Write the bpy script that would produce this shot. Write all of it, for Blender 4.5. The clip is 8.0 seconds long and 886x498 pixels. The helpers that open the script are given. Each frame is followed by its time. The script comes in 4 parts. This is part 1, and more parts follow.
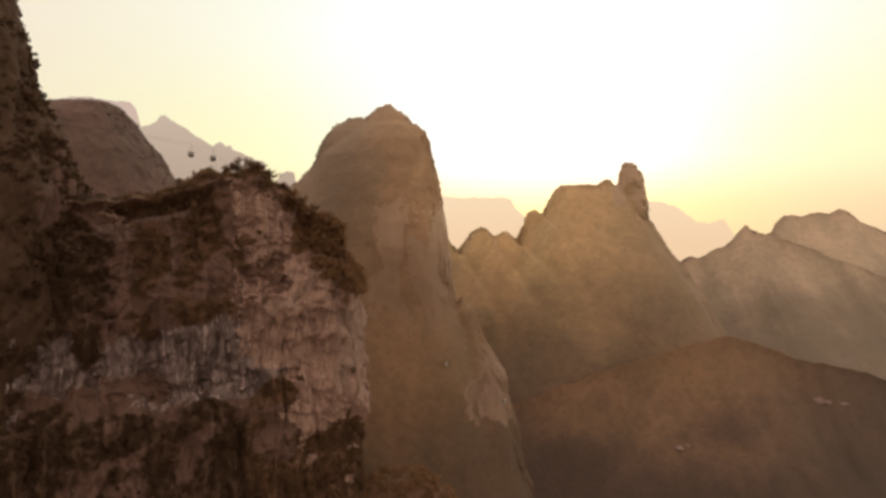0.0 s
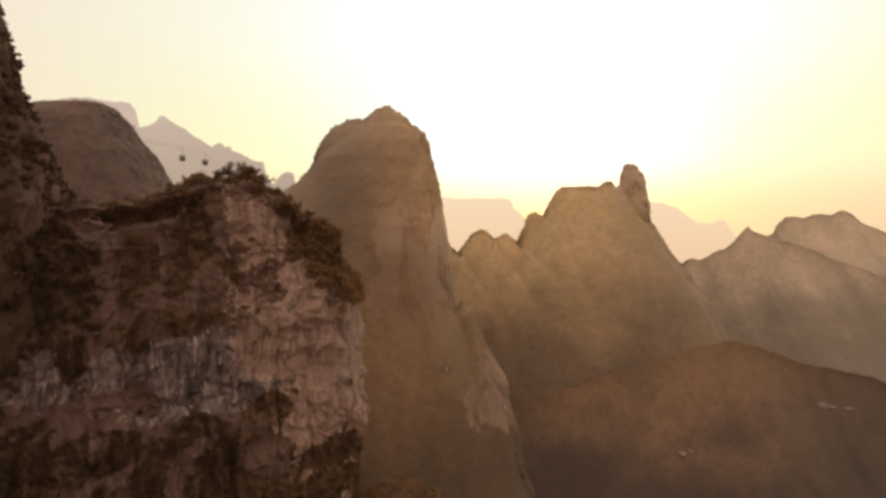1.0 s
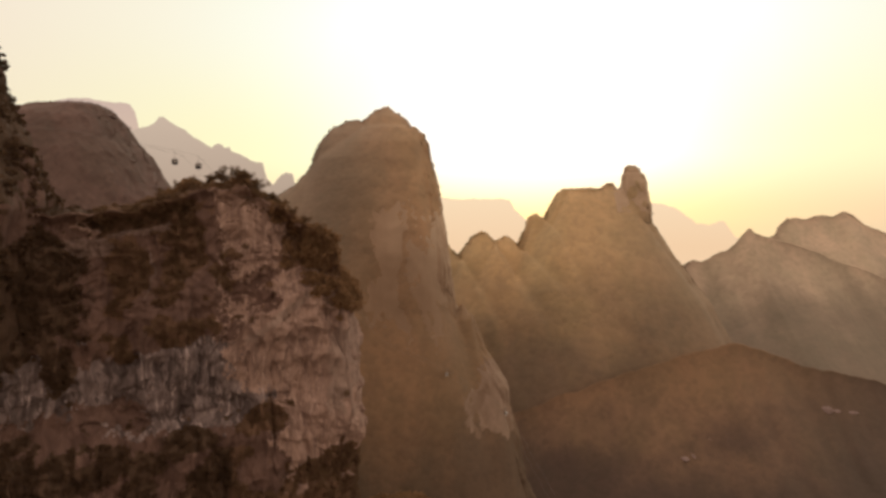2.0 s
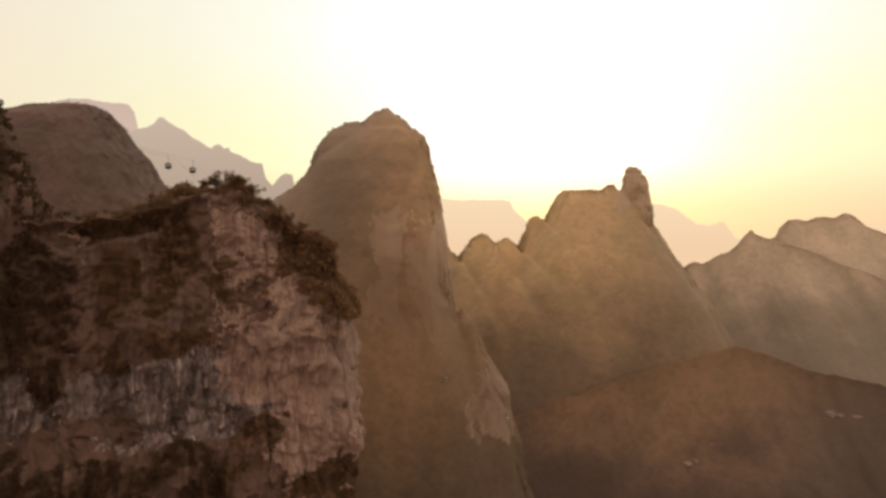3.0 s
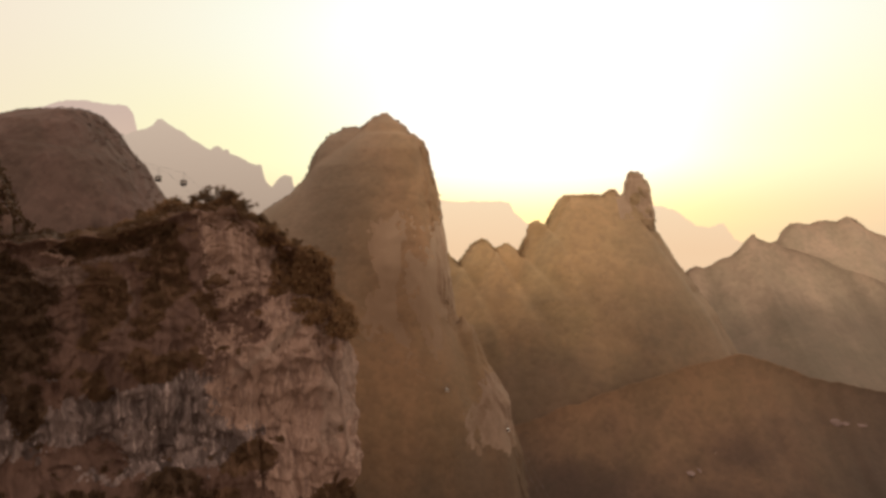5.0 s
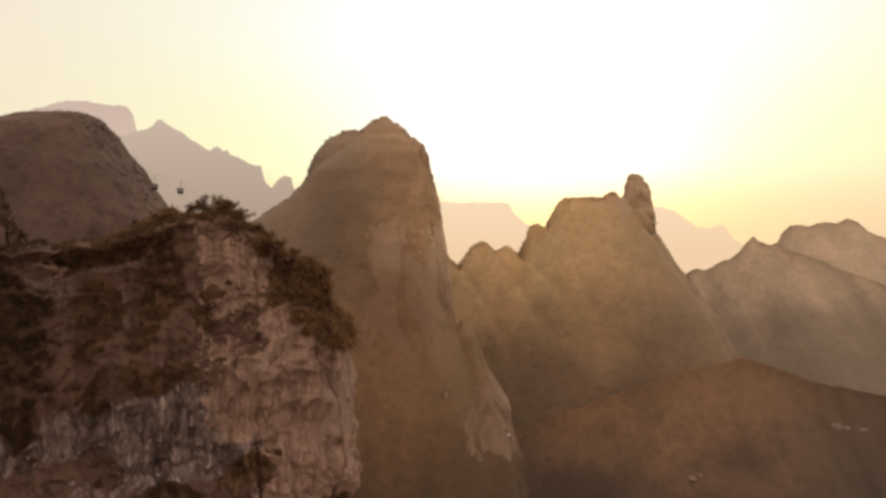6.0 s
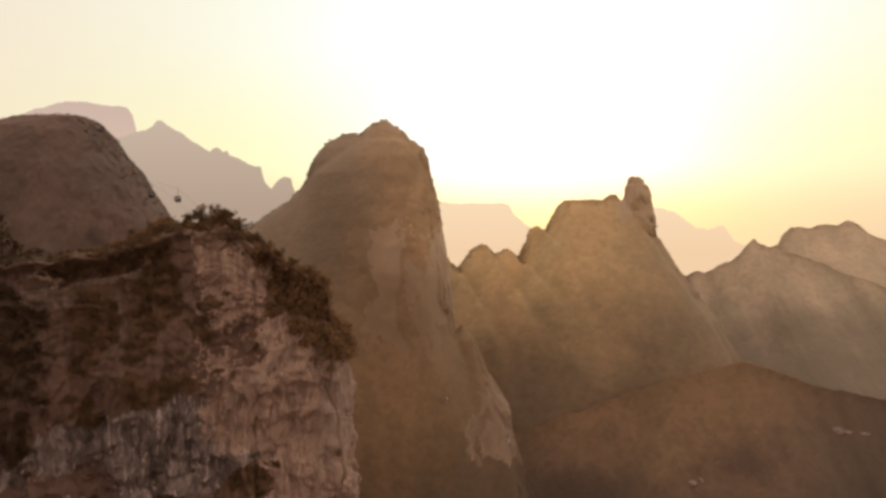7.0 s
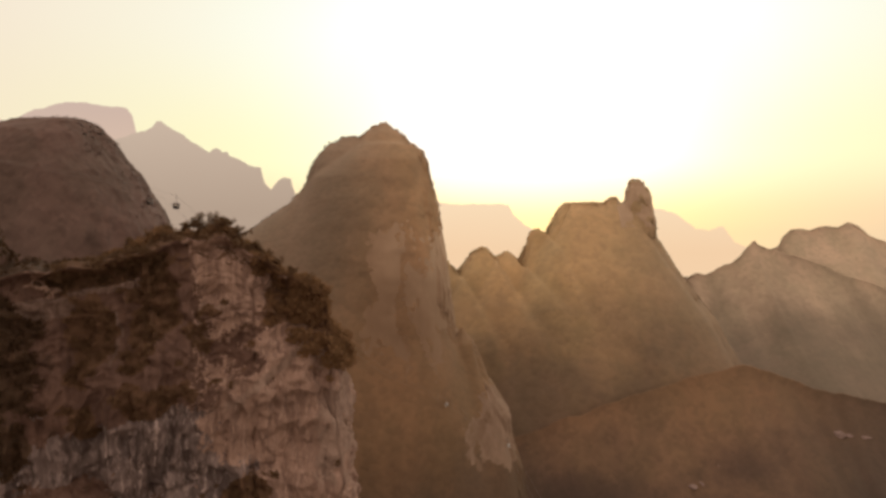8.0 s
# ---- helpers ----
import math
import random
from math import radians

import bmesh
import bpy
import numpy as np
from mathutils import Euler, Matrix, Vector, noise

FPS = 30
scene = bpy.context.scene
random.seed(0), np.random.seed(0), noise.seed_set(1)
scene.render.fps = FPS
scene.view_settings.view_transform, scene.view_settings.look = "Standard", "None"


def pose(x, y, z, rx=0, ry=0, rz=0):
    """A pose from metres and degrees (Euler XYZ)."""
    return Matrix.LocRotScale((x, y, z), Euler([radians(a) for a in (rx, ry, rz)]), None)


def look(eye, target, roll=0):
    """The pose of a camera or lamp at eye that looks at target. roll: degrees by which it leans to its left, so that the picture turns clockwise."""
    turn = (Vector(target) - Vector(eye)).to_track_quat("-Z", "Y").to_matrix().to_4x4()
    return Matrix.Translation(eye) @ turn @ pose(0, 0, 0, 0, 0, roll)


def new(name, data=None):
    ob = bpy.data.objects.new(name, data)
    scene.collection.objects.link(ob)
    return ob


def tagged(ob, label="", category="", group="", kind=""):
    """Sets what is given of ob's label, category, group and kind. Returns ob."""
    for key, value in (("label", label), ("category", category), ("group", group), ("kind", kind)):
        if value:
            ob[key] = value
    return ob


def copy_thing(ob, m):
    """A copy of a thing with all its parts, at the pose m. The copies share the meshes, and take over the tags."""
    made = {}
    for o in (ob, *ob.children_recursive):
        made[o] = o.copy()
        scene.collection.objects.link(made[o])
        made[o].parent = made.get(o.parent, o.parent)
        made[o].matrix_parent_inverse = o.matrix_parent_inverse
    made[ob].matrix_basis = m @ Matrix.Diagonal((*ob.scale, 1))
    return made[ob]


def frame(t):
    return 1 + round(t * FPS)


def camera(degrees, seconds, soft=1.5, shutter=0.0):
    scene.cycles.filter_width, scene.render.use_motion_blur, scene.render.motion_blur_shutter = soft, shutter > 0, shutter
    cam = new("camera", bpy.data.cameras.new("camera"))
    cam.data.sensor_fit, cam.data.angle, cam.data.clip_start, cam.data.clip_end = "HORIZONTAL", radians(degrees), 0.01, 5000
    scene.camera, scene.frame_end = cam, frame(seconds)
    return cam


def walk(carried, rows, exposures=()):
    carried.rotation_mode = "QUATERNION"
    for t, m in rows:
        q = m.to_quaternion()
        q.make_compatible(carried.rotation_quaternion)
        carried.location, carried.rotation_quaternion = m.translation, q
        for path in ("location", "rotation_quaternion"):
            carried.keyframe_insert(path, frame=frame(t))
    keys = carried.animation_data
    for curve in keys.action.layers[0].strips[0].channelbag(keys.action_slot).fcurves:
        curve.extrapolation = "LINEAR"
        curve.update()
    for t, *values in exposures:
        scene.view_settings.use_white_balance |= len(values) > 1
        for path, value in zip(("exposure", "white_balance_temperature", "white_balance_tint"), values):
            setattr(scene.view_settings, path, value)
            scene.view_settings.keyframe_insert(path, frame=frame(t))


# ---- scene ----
from mathutils.bvhtree import BVHTree

# camera: a drone that drifts forward and climbs past the cliff
cam = camera(72.0, 8.0, soft=3.1)
walk(cam, [
    (0.0, pose(0.01, 0.04, -0.02, 87.995, 0.032, 0.006)),
    (0.5, pose(-0.02, 3.66, 0.98, 88.022, 0.040, -0.011)),
    (1.0, pose(-0.09, 7.04, 1.87, 88.049, 0.046, -0.028)),
    (1.5, pose(-0.19, 10.19, 2.70, 88.075, 0.051, -0.043)),
    (3.0, pose(-0.53, 18.14, 5.25, 88.154, 0.057, -0.088)),
    (3.5, pose(-0.63, 20.30, 6.21, 88.180, 0.057, -0.101)),
    (4.0, pose(-0.71, 22.22, 7.24, 88.206, 0.055, -0.114)),
    (4.5, pose(-0.77, 23.91, 8.35, 88.232, 0.051, -0.127)),
    (6.0, pose(-0.87, 27.81, 12.02, 88.309, 0.033, -0.161)),
    (6.5, pose(-0.90, 28.79, 13.26, 88.334, 0.024, -0.171)),
    (7.0, pose(-0.93, 29.67, 14.46, 88.359, 0.014, -0.180)),
    (7.5, pose(-1.00, 30.47, 15.56, 88.384, 0.002, -0.189)),
    (8.0, pose(-1.10, 31.23, 16.49, 88.409, -0.011, -0.198)),
], exposures=[(0.0, 0.0), (8.0, 0.0)])

# ---- light: low hazy evening sun behind the peaks ----
SUN_AZ, SUN_EL = 9.0, 13.0
sun_dir = Vector((math.sin(radians(SUN_AZ)) * math.cos(radians(SUN_EL)),
                  math.cos(radians(SUN_AZ)) * math.cos(radians(SUN_EL)), math.sin(radians(SUN_EL))))
world = bpy.data.worlds.new("evening_sky")
scene.world = world
world.use_nodes = True
wn, wl = world.node_tree.nodes, world.node_tree.links
sky = wn.new("ShaderNodeTexSky")
sky.sky_type, sky.sun_disc = "NISHITA", False
sky.sun_elevation, sky.sun_rotation = radians(SUN_EL), radians(SUN_AZ)
sky.air_density, sky.dust_density, sky.ozone_density, sky.altitude = 1.0, 6.0, 0.5, 1200
bg_sky = wn["Background"]
wl.new(sky.outputs[0], bg_sky.inputs[0])
bg_sky.inputs[1].default_value = 0.008
# dusty evening air: brightest round the sun, yellow to peach towards the horizon, dim behind
wco = wn.new("ShaderNodeTexCoord")
wdot = wn.new("ShaderNodeVectorMath")
wdot.operation = "DOT_PRODUCT"
wl.new(wco.outputs["Generated"], wdot.inputs[0])
wdot.inputs[1].default_value = sun_dir
wang = wn.new("ShaderNodeMath")
wang.operation = "ARCCOSINE"
wl.new(wdot.outputs["Value"], wang.inputs[0])
wdeg = wn.new("ShaderNodeMath")
wdeg.operation = "DIVIDE"
wdeg.inputs[1].default_value = math.pi
wl.new(wang.outputs[0], wdeg.inputs[0])


def air_ramp(stops):
    """Colour of the air by the angle from the sun, in degrees."""
    r = wn.new("ShaderNodeValToRGB")
    r.color_ramp.interpolation = "B_SPLINE"
    e = r.color_ramp.elements
    while len(e) < len(stops):
        e.new(0.5)
    for k, (deg, col) in enumerate(stops):
        e[k].position, e[k].color = deg / 180, (*col, 1)
    wl.new(wdeg.outputs[0], r.inputs[0])
    return r.outputs[0]


upper = air_ramp([(0, (1.8, 1.75, 1.6)), (12, (1.35, 1.3, 1.2)), (20, (1.08, 1.06, 0.94)), (28, (1.01, 0.97, 0.80)), (36, (0.99, 0.92, 0.72)), (45, (0.97, 0.83, 0.67)),
                  (65, (0.97, 0.76, 0.60)), (100, (1.0, 0.74, 0.57)), (180, (1.0, 0.72, 0.55))])
middle = air_ramp([(0, (1.7, 1.6, 1.3)), (11, (1.25, 1.2, 1.05)), (18, (1.02, 1.0, 0.68)), (28, (1.0, 0.95, 0.55)), (38, (0.99, 0.90, 0.58)), (50, (0.95, 0.80, 0.60)), (80, (0.92, 0.69, 0.53)), (180, (0.92, 0.67, 0.51))])
lower = air_ramp([(0, (1.2, 1.0, 0.5)), (11, (1.0, 0.82, 0.36)), (20, (0.98, 0.75, 0.42)), (30, (0.95, 0.69, 0.43)), (45, (0.86, 0.61, 0.44)), (70, (0.82, 0.59, 0.44)), (110, (0.80, 0.575, 0.43)), (180, (0.80, 0.57, 0.43))])
wsep = wn.new("ShaderNodeSeparateXYZ")
wl.new(wco.outputs["Generated"], wsep.inputs[0])


def by_height(z0, z1, below, above):
    r = wn.new("ShaderNodeMapRange")
    r.interpolation_type = "SMOOTHSTEP"
    r.inputs[1].default_value, r.inputs[2].default_value = z0, z1
    wl.new(wsep.outputs[2], r.inputs[0])
    m = wn.new("ShaderNodeMix")
    m.data_type = "RGBA"
    wl.new(r.outputs[0], m.inputs[0])
    wl.new(below, m.inputs[6])
    wl.new(above, m.inputs[7])
    return m.outputs[2]


air = by_height(0.10, 0.32, by_height(0.02, 0.12, lower, middle), upper)
bg_glow = wn.new("ShaderNodeBackground")
wl.new(air, bg_glow.inputs[0])
bg_glow.inputs[1].default_value = 0.92
wadd = wn.new("ShaderNodeAddShader")
wl.new(bg_sky.outputs[0], wadd.inputs[0])
wl.new(bg_glow.outputs[0], wadd.inputs[1])
wl.new(wadd.outputs[0], wn["World Output"].inputs[0])

sun_lamp = new("sun", bpy.data.lights.new("sun", "SUN"))
sun_lamp.data.energy, sun_lamp.data.angle, sun_lamp.data.color = 0.55, radians(22.0), (1.0, 0.72, 0.42)
sun_lamp.matrix_world = look(sun_dir * 2000, (0, 0, 0))


# ---- noise ----
def lattice(ix, iy, iz, seed):
    h = (ix * 374761393 + iy * 668265263 + iz * 2147483647 + seed * 974634777) & 0xFFFFFFFF
    h = ((h ^ (h >> 13)) * 1274126177) & 0xFFFFFFFF
    h = ((h ^ (h >> 16)) * 2246822519) & 0xFFFFFFFF
    return ((h ^ (h >> 15)) & 0xFFFF) / 32767.5 - 1.0


def value_noise(x, y, z, seed=0):
    """Smooth noise from -1 to 1 over arrays."""
    x, y, z = np.broadcast_arrays(np.asarray(x, float), np.asarray(y, float), np.asarray(z, float))
    x, y, z = 0.36 * x + 0.48 * y - 0.8 * z, 0.6 * y - 0.8 * x, 0.48 * x + 0.64 * y + 0.6 * z
    ix, iy, iz = (np.floor(a).astype(np.int64) for a in (x, y, z))
    fx, fy, fz = x - ix, y - iy, z - iz
    fx, fy, fz = (a * a * a * (a * (a * 6 - 15) + 10) for a in (fx, fy, fz))
    total = 0
    for dx in (0, 1):
        for dy in (0, 1):
            for dz in (0, 1):
                w = (fx if dx else 1 - fx) * (fy if dy else 1 - fy) * (fz if dz else 1 - fz)
                total = total + w * lattice(ix + dx, iy + dy, iz + dz, seed)
    return total


def fbm(x, y, z, seed=0, octaves=4, gain=0.5):
    total, a = 0, 1.0
    for k in range(octaves):
        total = total + a * value_noise(x * 2.03 ** k, y * 2.03 ** k, z * 2.03 ** k, seed + 17 * k)
        a *= gain
    return total


def ridged(x, y, z, seed=0, octaves=4):
    total, a = 0, 1.0
    for k in range(octaves):
        total = total + a * (1 - 2 * np.abs(value_noise(x * 2.1 ** k, y * 2.1 ** k, z * 2.1 ** k, seed + 31 * k)))
        a *= 0.5
    return total


def step(a, b, x):
    t = np.clip((x - a) / (b - a), 0, 1)
    return t * t * (3 - 2 * t)


# ---- meshes ----
def mesh_of(name, verts, quads, material, smooth=True):
    me = bpy.data.meshes.new(name)
    verts, quads = np.asarray(verts, np.float32).reshape(-1, 3), np.asarray(quads, np.int32)
    n, k = quads.shape
    me.vertices.add(len(verts))
    me.vertices.foreach_set("co", verts.ravel())
    me.loops.add(n * k)
    me.loops.foreach_set("vertex_index", quads.ravel())
    me.polygons.add(n)
    me.polygons.foreach_set("loop_start", np.arange(0, n * k, k, dtype=np.int32))
    me.polygons.foreach_set("use_smooth", np.full(n, smooth))
    me.update(calc_edges=True)
    me.validate()
    me.materials.append(material)
    return me


def grid_quads(rows, cols, closed=False):
    c = cols if closed else cols - 1
    i, j = np.meshgrid(np.arange(rows - 1), np.arange(c), indexing="ij")
    a, b = i * cols + j, i * cols + (j + 1) % cols
    return np.stack([a, b, b + cols, a + cols], -1).reshape(-1, 4)


def joined(pieces):
    vs, qs, n = [], [], 0
    for v, q in pieces:
        vs.append(v)
        qs.append(q + n)
        n += len(v)
    return np.concatenate(vs), np.concatenate(qs)


def part(name, verts, quads, material, parent=None, label="", smooth=True):
    ob = new(name, mesh_of(name, verts, quads, material, smooth))
    ob.parent = parent
    if label:
        tagged(ob, label=label)
    return ob


def paint(ob, more, zone):
    """Further materials of a mesh; zone gives each face's material by its place and facing."""
    for m in more:
        ob.data.materials.append(m)
    n = len(ob.data.polygons)
    c, f = np.empty(n * 3, np.float32), np.empty(n * 3, np.float32)
    ob.data.polygons.foreach_get("center", c)
    ob.data.polygons.foreach_get("normal", f)
    ob.data.polygons.foreach_set("material_index", zone(c.reshape(-1, 3).astype(float), f.reshape(-1, 3)).astype(np.int32))


def thing(name, label, category, group="", kind="", at=(0, 0, 0)):
    ob = new(name)
    ob.location = at
    return tagged(ob, label, category, group, kind)


def bm_part(name, bm, material, parent=None, label="", smooth=False):
    me = bpy.data.meshes.new(name)
    bm.normal_update()
    bm.to_mesh(me)
    bm.free()
    for p in me.polygons:
        p.use_smooth = smooth
    me.materials.append(material)
    ob = new(name, me)
    ob.parent = parent
    if label:
        tagged(ob, label=label)
    return ob


def loft(rows, seed=0, na=200, nz=170, rough=1.0, flute=1.0, square=0.8, crown=4.0, lump=0.25):
    """A rock mass as stacked rings. rows from the top down: z, west edge, east edge, middle y, half depth."""
    r = np.array(rows, float)
    r = np.vstack([[r[0, 0] + 0.4, (r[0, 1] + r[0, 2]) / 2 - 0.05, (r[0, 1] + r[0, 2]) / 2 + 0.05, r[0, 3], 0.05], r])
    d = np.r_[0, np.cumsum(np.hypot(np.diff(r[:, 0]), 0.5 * np.abs(np.diff(r[:, 2] - r[:, 1]))))]
    s = np.linspace(0, d[-1], nz)
    z, xl, xr, yc, hy = (np.interp(s, d, r[:, k]) for k in range(5))
    a = np.linspace(0, 2 * math.pi, na, endpoint=False)
    ca, sa = np.cos(a)[None], np.sin(a)[None]
    hx = (xr - xl)[:, None] / 2
    px = (xl + xr)[:, None] / 2 + hx * np.sign(ca) * np.abs(ca) ** square
    py = yc[:, None] + hy[:, None] * np.sign(sa) * np.abs(sa) ** square
    pz = np.repeat(z[:, None], na, 1)
    nx, ny = ca / np.maximum(hx, 1), sa / np.maximum(hy[:, None], 1)
    nl = np.hypot(nx, ny)
    nx, ny = nx / nl, ny / nl
    small = np.clip(np.minimum(hx, hy[:, None]) / 25, 0.12, 1)
    off = rough * small * (4.5 * fbm(px / 38, py / 38, pz / 45, seed, 3) + 1.3 * ridged(px / 13, py / 13, pz / 40, seed + 3, 3) - 1.0)
    off += flute * small * 1.8 * ridged(px / 9, py / 9, pz / 60, seed + 7, 3)
    off += 0.3 * crown * np.clip(3 * small, 0, 1) * (np.abs(value_noise(px / crown, py / crown, pz / crown, seed + 13)) - 0.5)
    px, py = px + nx * off, py + ny * off
    pz = pz + small * rough * lump * fbm(px / 9, py / 9, pz / 9, seed + 11, 3)
    verts = np.stack([px, py, pz], -1).reshape(-1, 3)
    return verts, grid_quads(nz, na, True)[:, ::-1]


def blended_face(masses, x0, x1, z0, z1, cell, blend, seed, flute=0.0, lift=-0.4):
    """The south front of several rock masses, run together into one slope without clefts. masses: rows as for loft()."""
    X, Z = np.meshgrid(np.arange(x0, x1, cell), np.arange(z0, z1, cell))
    total, rear = np.zeros_like(X), np.full_like(X, -1e9)
    for rows in masses:
        r = np.array(rows, float)[::-1]
        xl, xr, yc, hy = (np.interp(Z, r[:, 0], r[:, k]) for k in (1, 2, 3, 4))
        d = np.abs(2 * X - xl - xr) / np.maximum(xr - xl, 0.1)
        y = yc - hy * np.clip(1 - d ** 2.5, 0, 1) ** 0.4
        on = (d < 1) & (Z < r[-1, 0])
        total += np.where(on, np.exp(-(y - 600) / blend) * step(1.001, 0.72, d), 0)
        rear = np.where(on, np.maximum(rear, yc), rear)
    inside = total > 0
    Y = np.minimum(600 - blend * np.log(np.where(inside, total, 1)), rear)
    Y = Y + 1.6 * fbm(X / 42, Z / 55, 0.2, seed, 3) + 0.35 * fbm(X / 6, Z / 6, 0.5, seed + 4, 2) + flute * ridged(X / 9, Z / 70, 0.4, seed + 8, 2)
    q = grid_quads(*X.shape)
    q = q[inside.ravel()[q].all(1)]
    # an uneven brow, fading out down the slope
    brow = np.where(inside, Z, -1e9).max(0, keepdims=True)
    Z = Z + (3.4 * fbm(X / 6, 0 * X, 0.3, seed + 12, 4) + 2.4 * np.abs(value_noise(X / 3.2, 0 * X, 0.6, seed + 14)) + lift) * np.exp(-np.clip(brow - Z, 0, 400) / 9)
    return np.stack([X, Y, Z], -1).reshape(-1, 3), q


def shrunk(rows, depth=0.86):
    """The same mass, a little lower and less deep."""
    return [(z - 1.0, a, b, y, h * depth) for z, a, b, y, h in rows]


def ridge(line, y0, front, back, base, seed=0, nx=260, ny=120, rough=1.0, bump=None, jag=0.0):
    """A long crest. line: x and height along it; front and back: how far its slopes reach."""
    p = np.array(line, float)
    x = np.linspace(p[0, 0], p[-1, 0], nx)
    top = np.interp(x, p[:, 0], p[:, 1])
    v = np.concatenate([-np.linspace(1, 0, ny * 2 // 3) ** 1.5, np.linspace(0, 1, ny // 3 + 1)[1:] ** 1.5])
    X, V = np.meshgrid(x, v)
    size = bump or (top.max() - base) / 8
    off = np.abs(V)
    spur = ridged(X / (size * 2.6), V * 1.2, 0.3, seed, 3)
    fall = np.clip(off * (1.0 + 0.35 * min(rough, 1) * spur), 0, 1.2) ** 0.72
    # the outline of the crest fades out down the slopes
    wide = max(nx // 9, 3) * 2 + 1
    calm = np.convolve(np.pad(top, wide // 2, mode="edge"), np.hanning(wide + 2)[1:-1] / np.hanning(wide + 2).sum(), "valid")
    fade = step(0, 0.45, off)
    crest = np.interp(X, p[:, 0], p[:, 1]) * (1 - fade) + calm[None] * fade + jag * fbm(X / (9 * jag + 1), 0 * X, 0.2, seed + 4, 4)
    if jag > 5:
        crest = crest + 0.35 * jag * (ridged(X / (2.4 * jag), 0 * X, 0.6, seed + 6, 3) - 0.4)
    Z = base + (crest - base) * (1 - fall)
    Z = Z + rough * size * 0.35 * fbm(X / size, V * 6, 0.1, seed + 5, 4) * np.clip(off * 6, 0.12, 1)
    Y = y0 + np.where(V < 0, V * front, V * back) + rough * size * 0.8 * fbm(X / size / 2, V * 3, 0.7, seed + 9, 3)
    return np.stack([X, Y, Z], -1).reshape(-1, 3), grid_quads(len(v), nx)


def quad_data(verts, quads):
    a, b, c, d = (verts[quads[:, k]] for k in range(4))
    cross = np.cross(c - a, d - b)
    area = np.linalg.norm(cross, axis=1)
    return (a + b + c + d) / 4, cross / np.maximum(area, 1e-9)[:, None], area / 2


def scatter(verts, quads, count, mask, rng):
    """Places spread over a surface by area and by mask(place, normal)."""
    c, n, area = quad_data(verts, quads)
    w = area * mask(c, n)
    pick = rng.choice(len(c), count, p=w / w.sum())
    q = verts[quads[pick]]
    k = rng.random((count, 2, 1))
    p = (q[:, 0] * (1 - k[:, 0]) + q[:, 1] * k[:, 0]) * (1 - k[:, 1]) + (q[:, 3] * (1 - k[:, 0]) + q[:, 2] * k[:, 0]) * k[:, 1]
    return p, n[pick]


def tufts(centres, radii, rng, leaves=26, leaf=0.5, flat=0.8, facing=None, loose=0.45):
    """Leafy clumps: small bent leaves crowded into uneven balls."""
    n = len(centres)
    d = rng.normal(size=(n, leaves, 3))
    d /= np.linalg.norm(d, axis=-1, keepdims=True)
    d *= rng.random((n, leaves, 1)) ** 0.4 * (0.7 + 0.5 * rng.random((n, leaves, 1)))
    d[..., 2] *= flat
    r = radii[:, None, None]
    mid = centres[:, None] + d * r
    u = rng.normal(size=(n, leaves, 3))
    if facing is not None:
        # canopy leaves turn mostly outwards and up
        out = facing[:, None] + loose * rng.normal(size=(n, leaves, 3))
        u = np.cross(out, u)
    u /= np.linalg.norm(u, axis=-1, keepdims=True)
    w = np.cross(u, out if facing is not None else rng.normal(size=(n, leaves, 3)))
    w /= np.linalg.norm(w, axis=-1, keepdims=True)
    size = leaf * r * (0.6 + 0.8 * rng.random((n, leaves, 1)))
    u, w = u * size, w * size * 0.75
    verts = np.stack([mid - u, mid - w * 0.9, mid + u, mid + w], 2)
    return verts.reshape(-1, 3), np.arange(n * leaves * 4).reshape(-1, 4)


# ---- materials ----
def material(name):
    m = bpy.data.materials.new(name)
    m.use_nodes = True
    return m, m.node_tree.nodes, m.node_tree.links, m.node_tree.nodes["Principled BSDF"]


def noise_node(n, l, scale, detail=6, rough=0.6, stretch=(1, 1, 1), coord=None):
    mp = n.new("ShaderNodeMapping")
    mp.inputs["Scale"].default_value = stretch
    l.new(coord, mp.inputs[0])
    t = n.new("ShaderNodeTexNoise")
    t.inputs["Scale"].default_value, t.inputs["Detail"].default_value, t.inputs["Roughness"].default_value = scale, detail, rough
    l.new(mp.outputs[0], t.inputs["Vector"])
    return t.outputs["Fac"]


def ramp(n, l, fac, stops):
    r = n.new("ShaderNodeValToRGB")
    e = r.color_ramp.elements
    while len(e) < len(stops):
        e.new(0.5)
    for k, (pos, col) in enumerate(stops):
        e[k].position = pos
        e[k].color = (*col, 1) if len(col) == 3 else col
    l.new(fac, r.inputs[0])
    return r.outputs[0]


def mix(n, l, fac, a, b):
    m = n.new("ShaderNodeMix")
    m.data_type = "RGBA"
    for sock, v in ((m.inputs[0], fac), (m.inputs[6], a), (m.inputs[7], b)):
        if isinstance(v, bpy.types.NodeSocket):
            l.new(v, sock)
        else:
            sock.default_value = v if isinstance(v, float) else (*v, 1)
    return m.outputs[2]


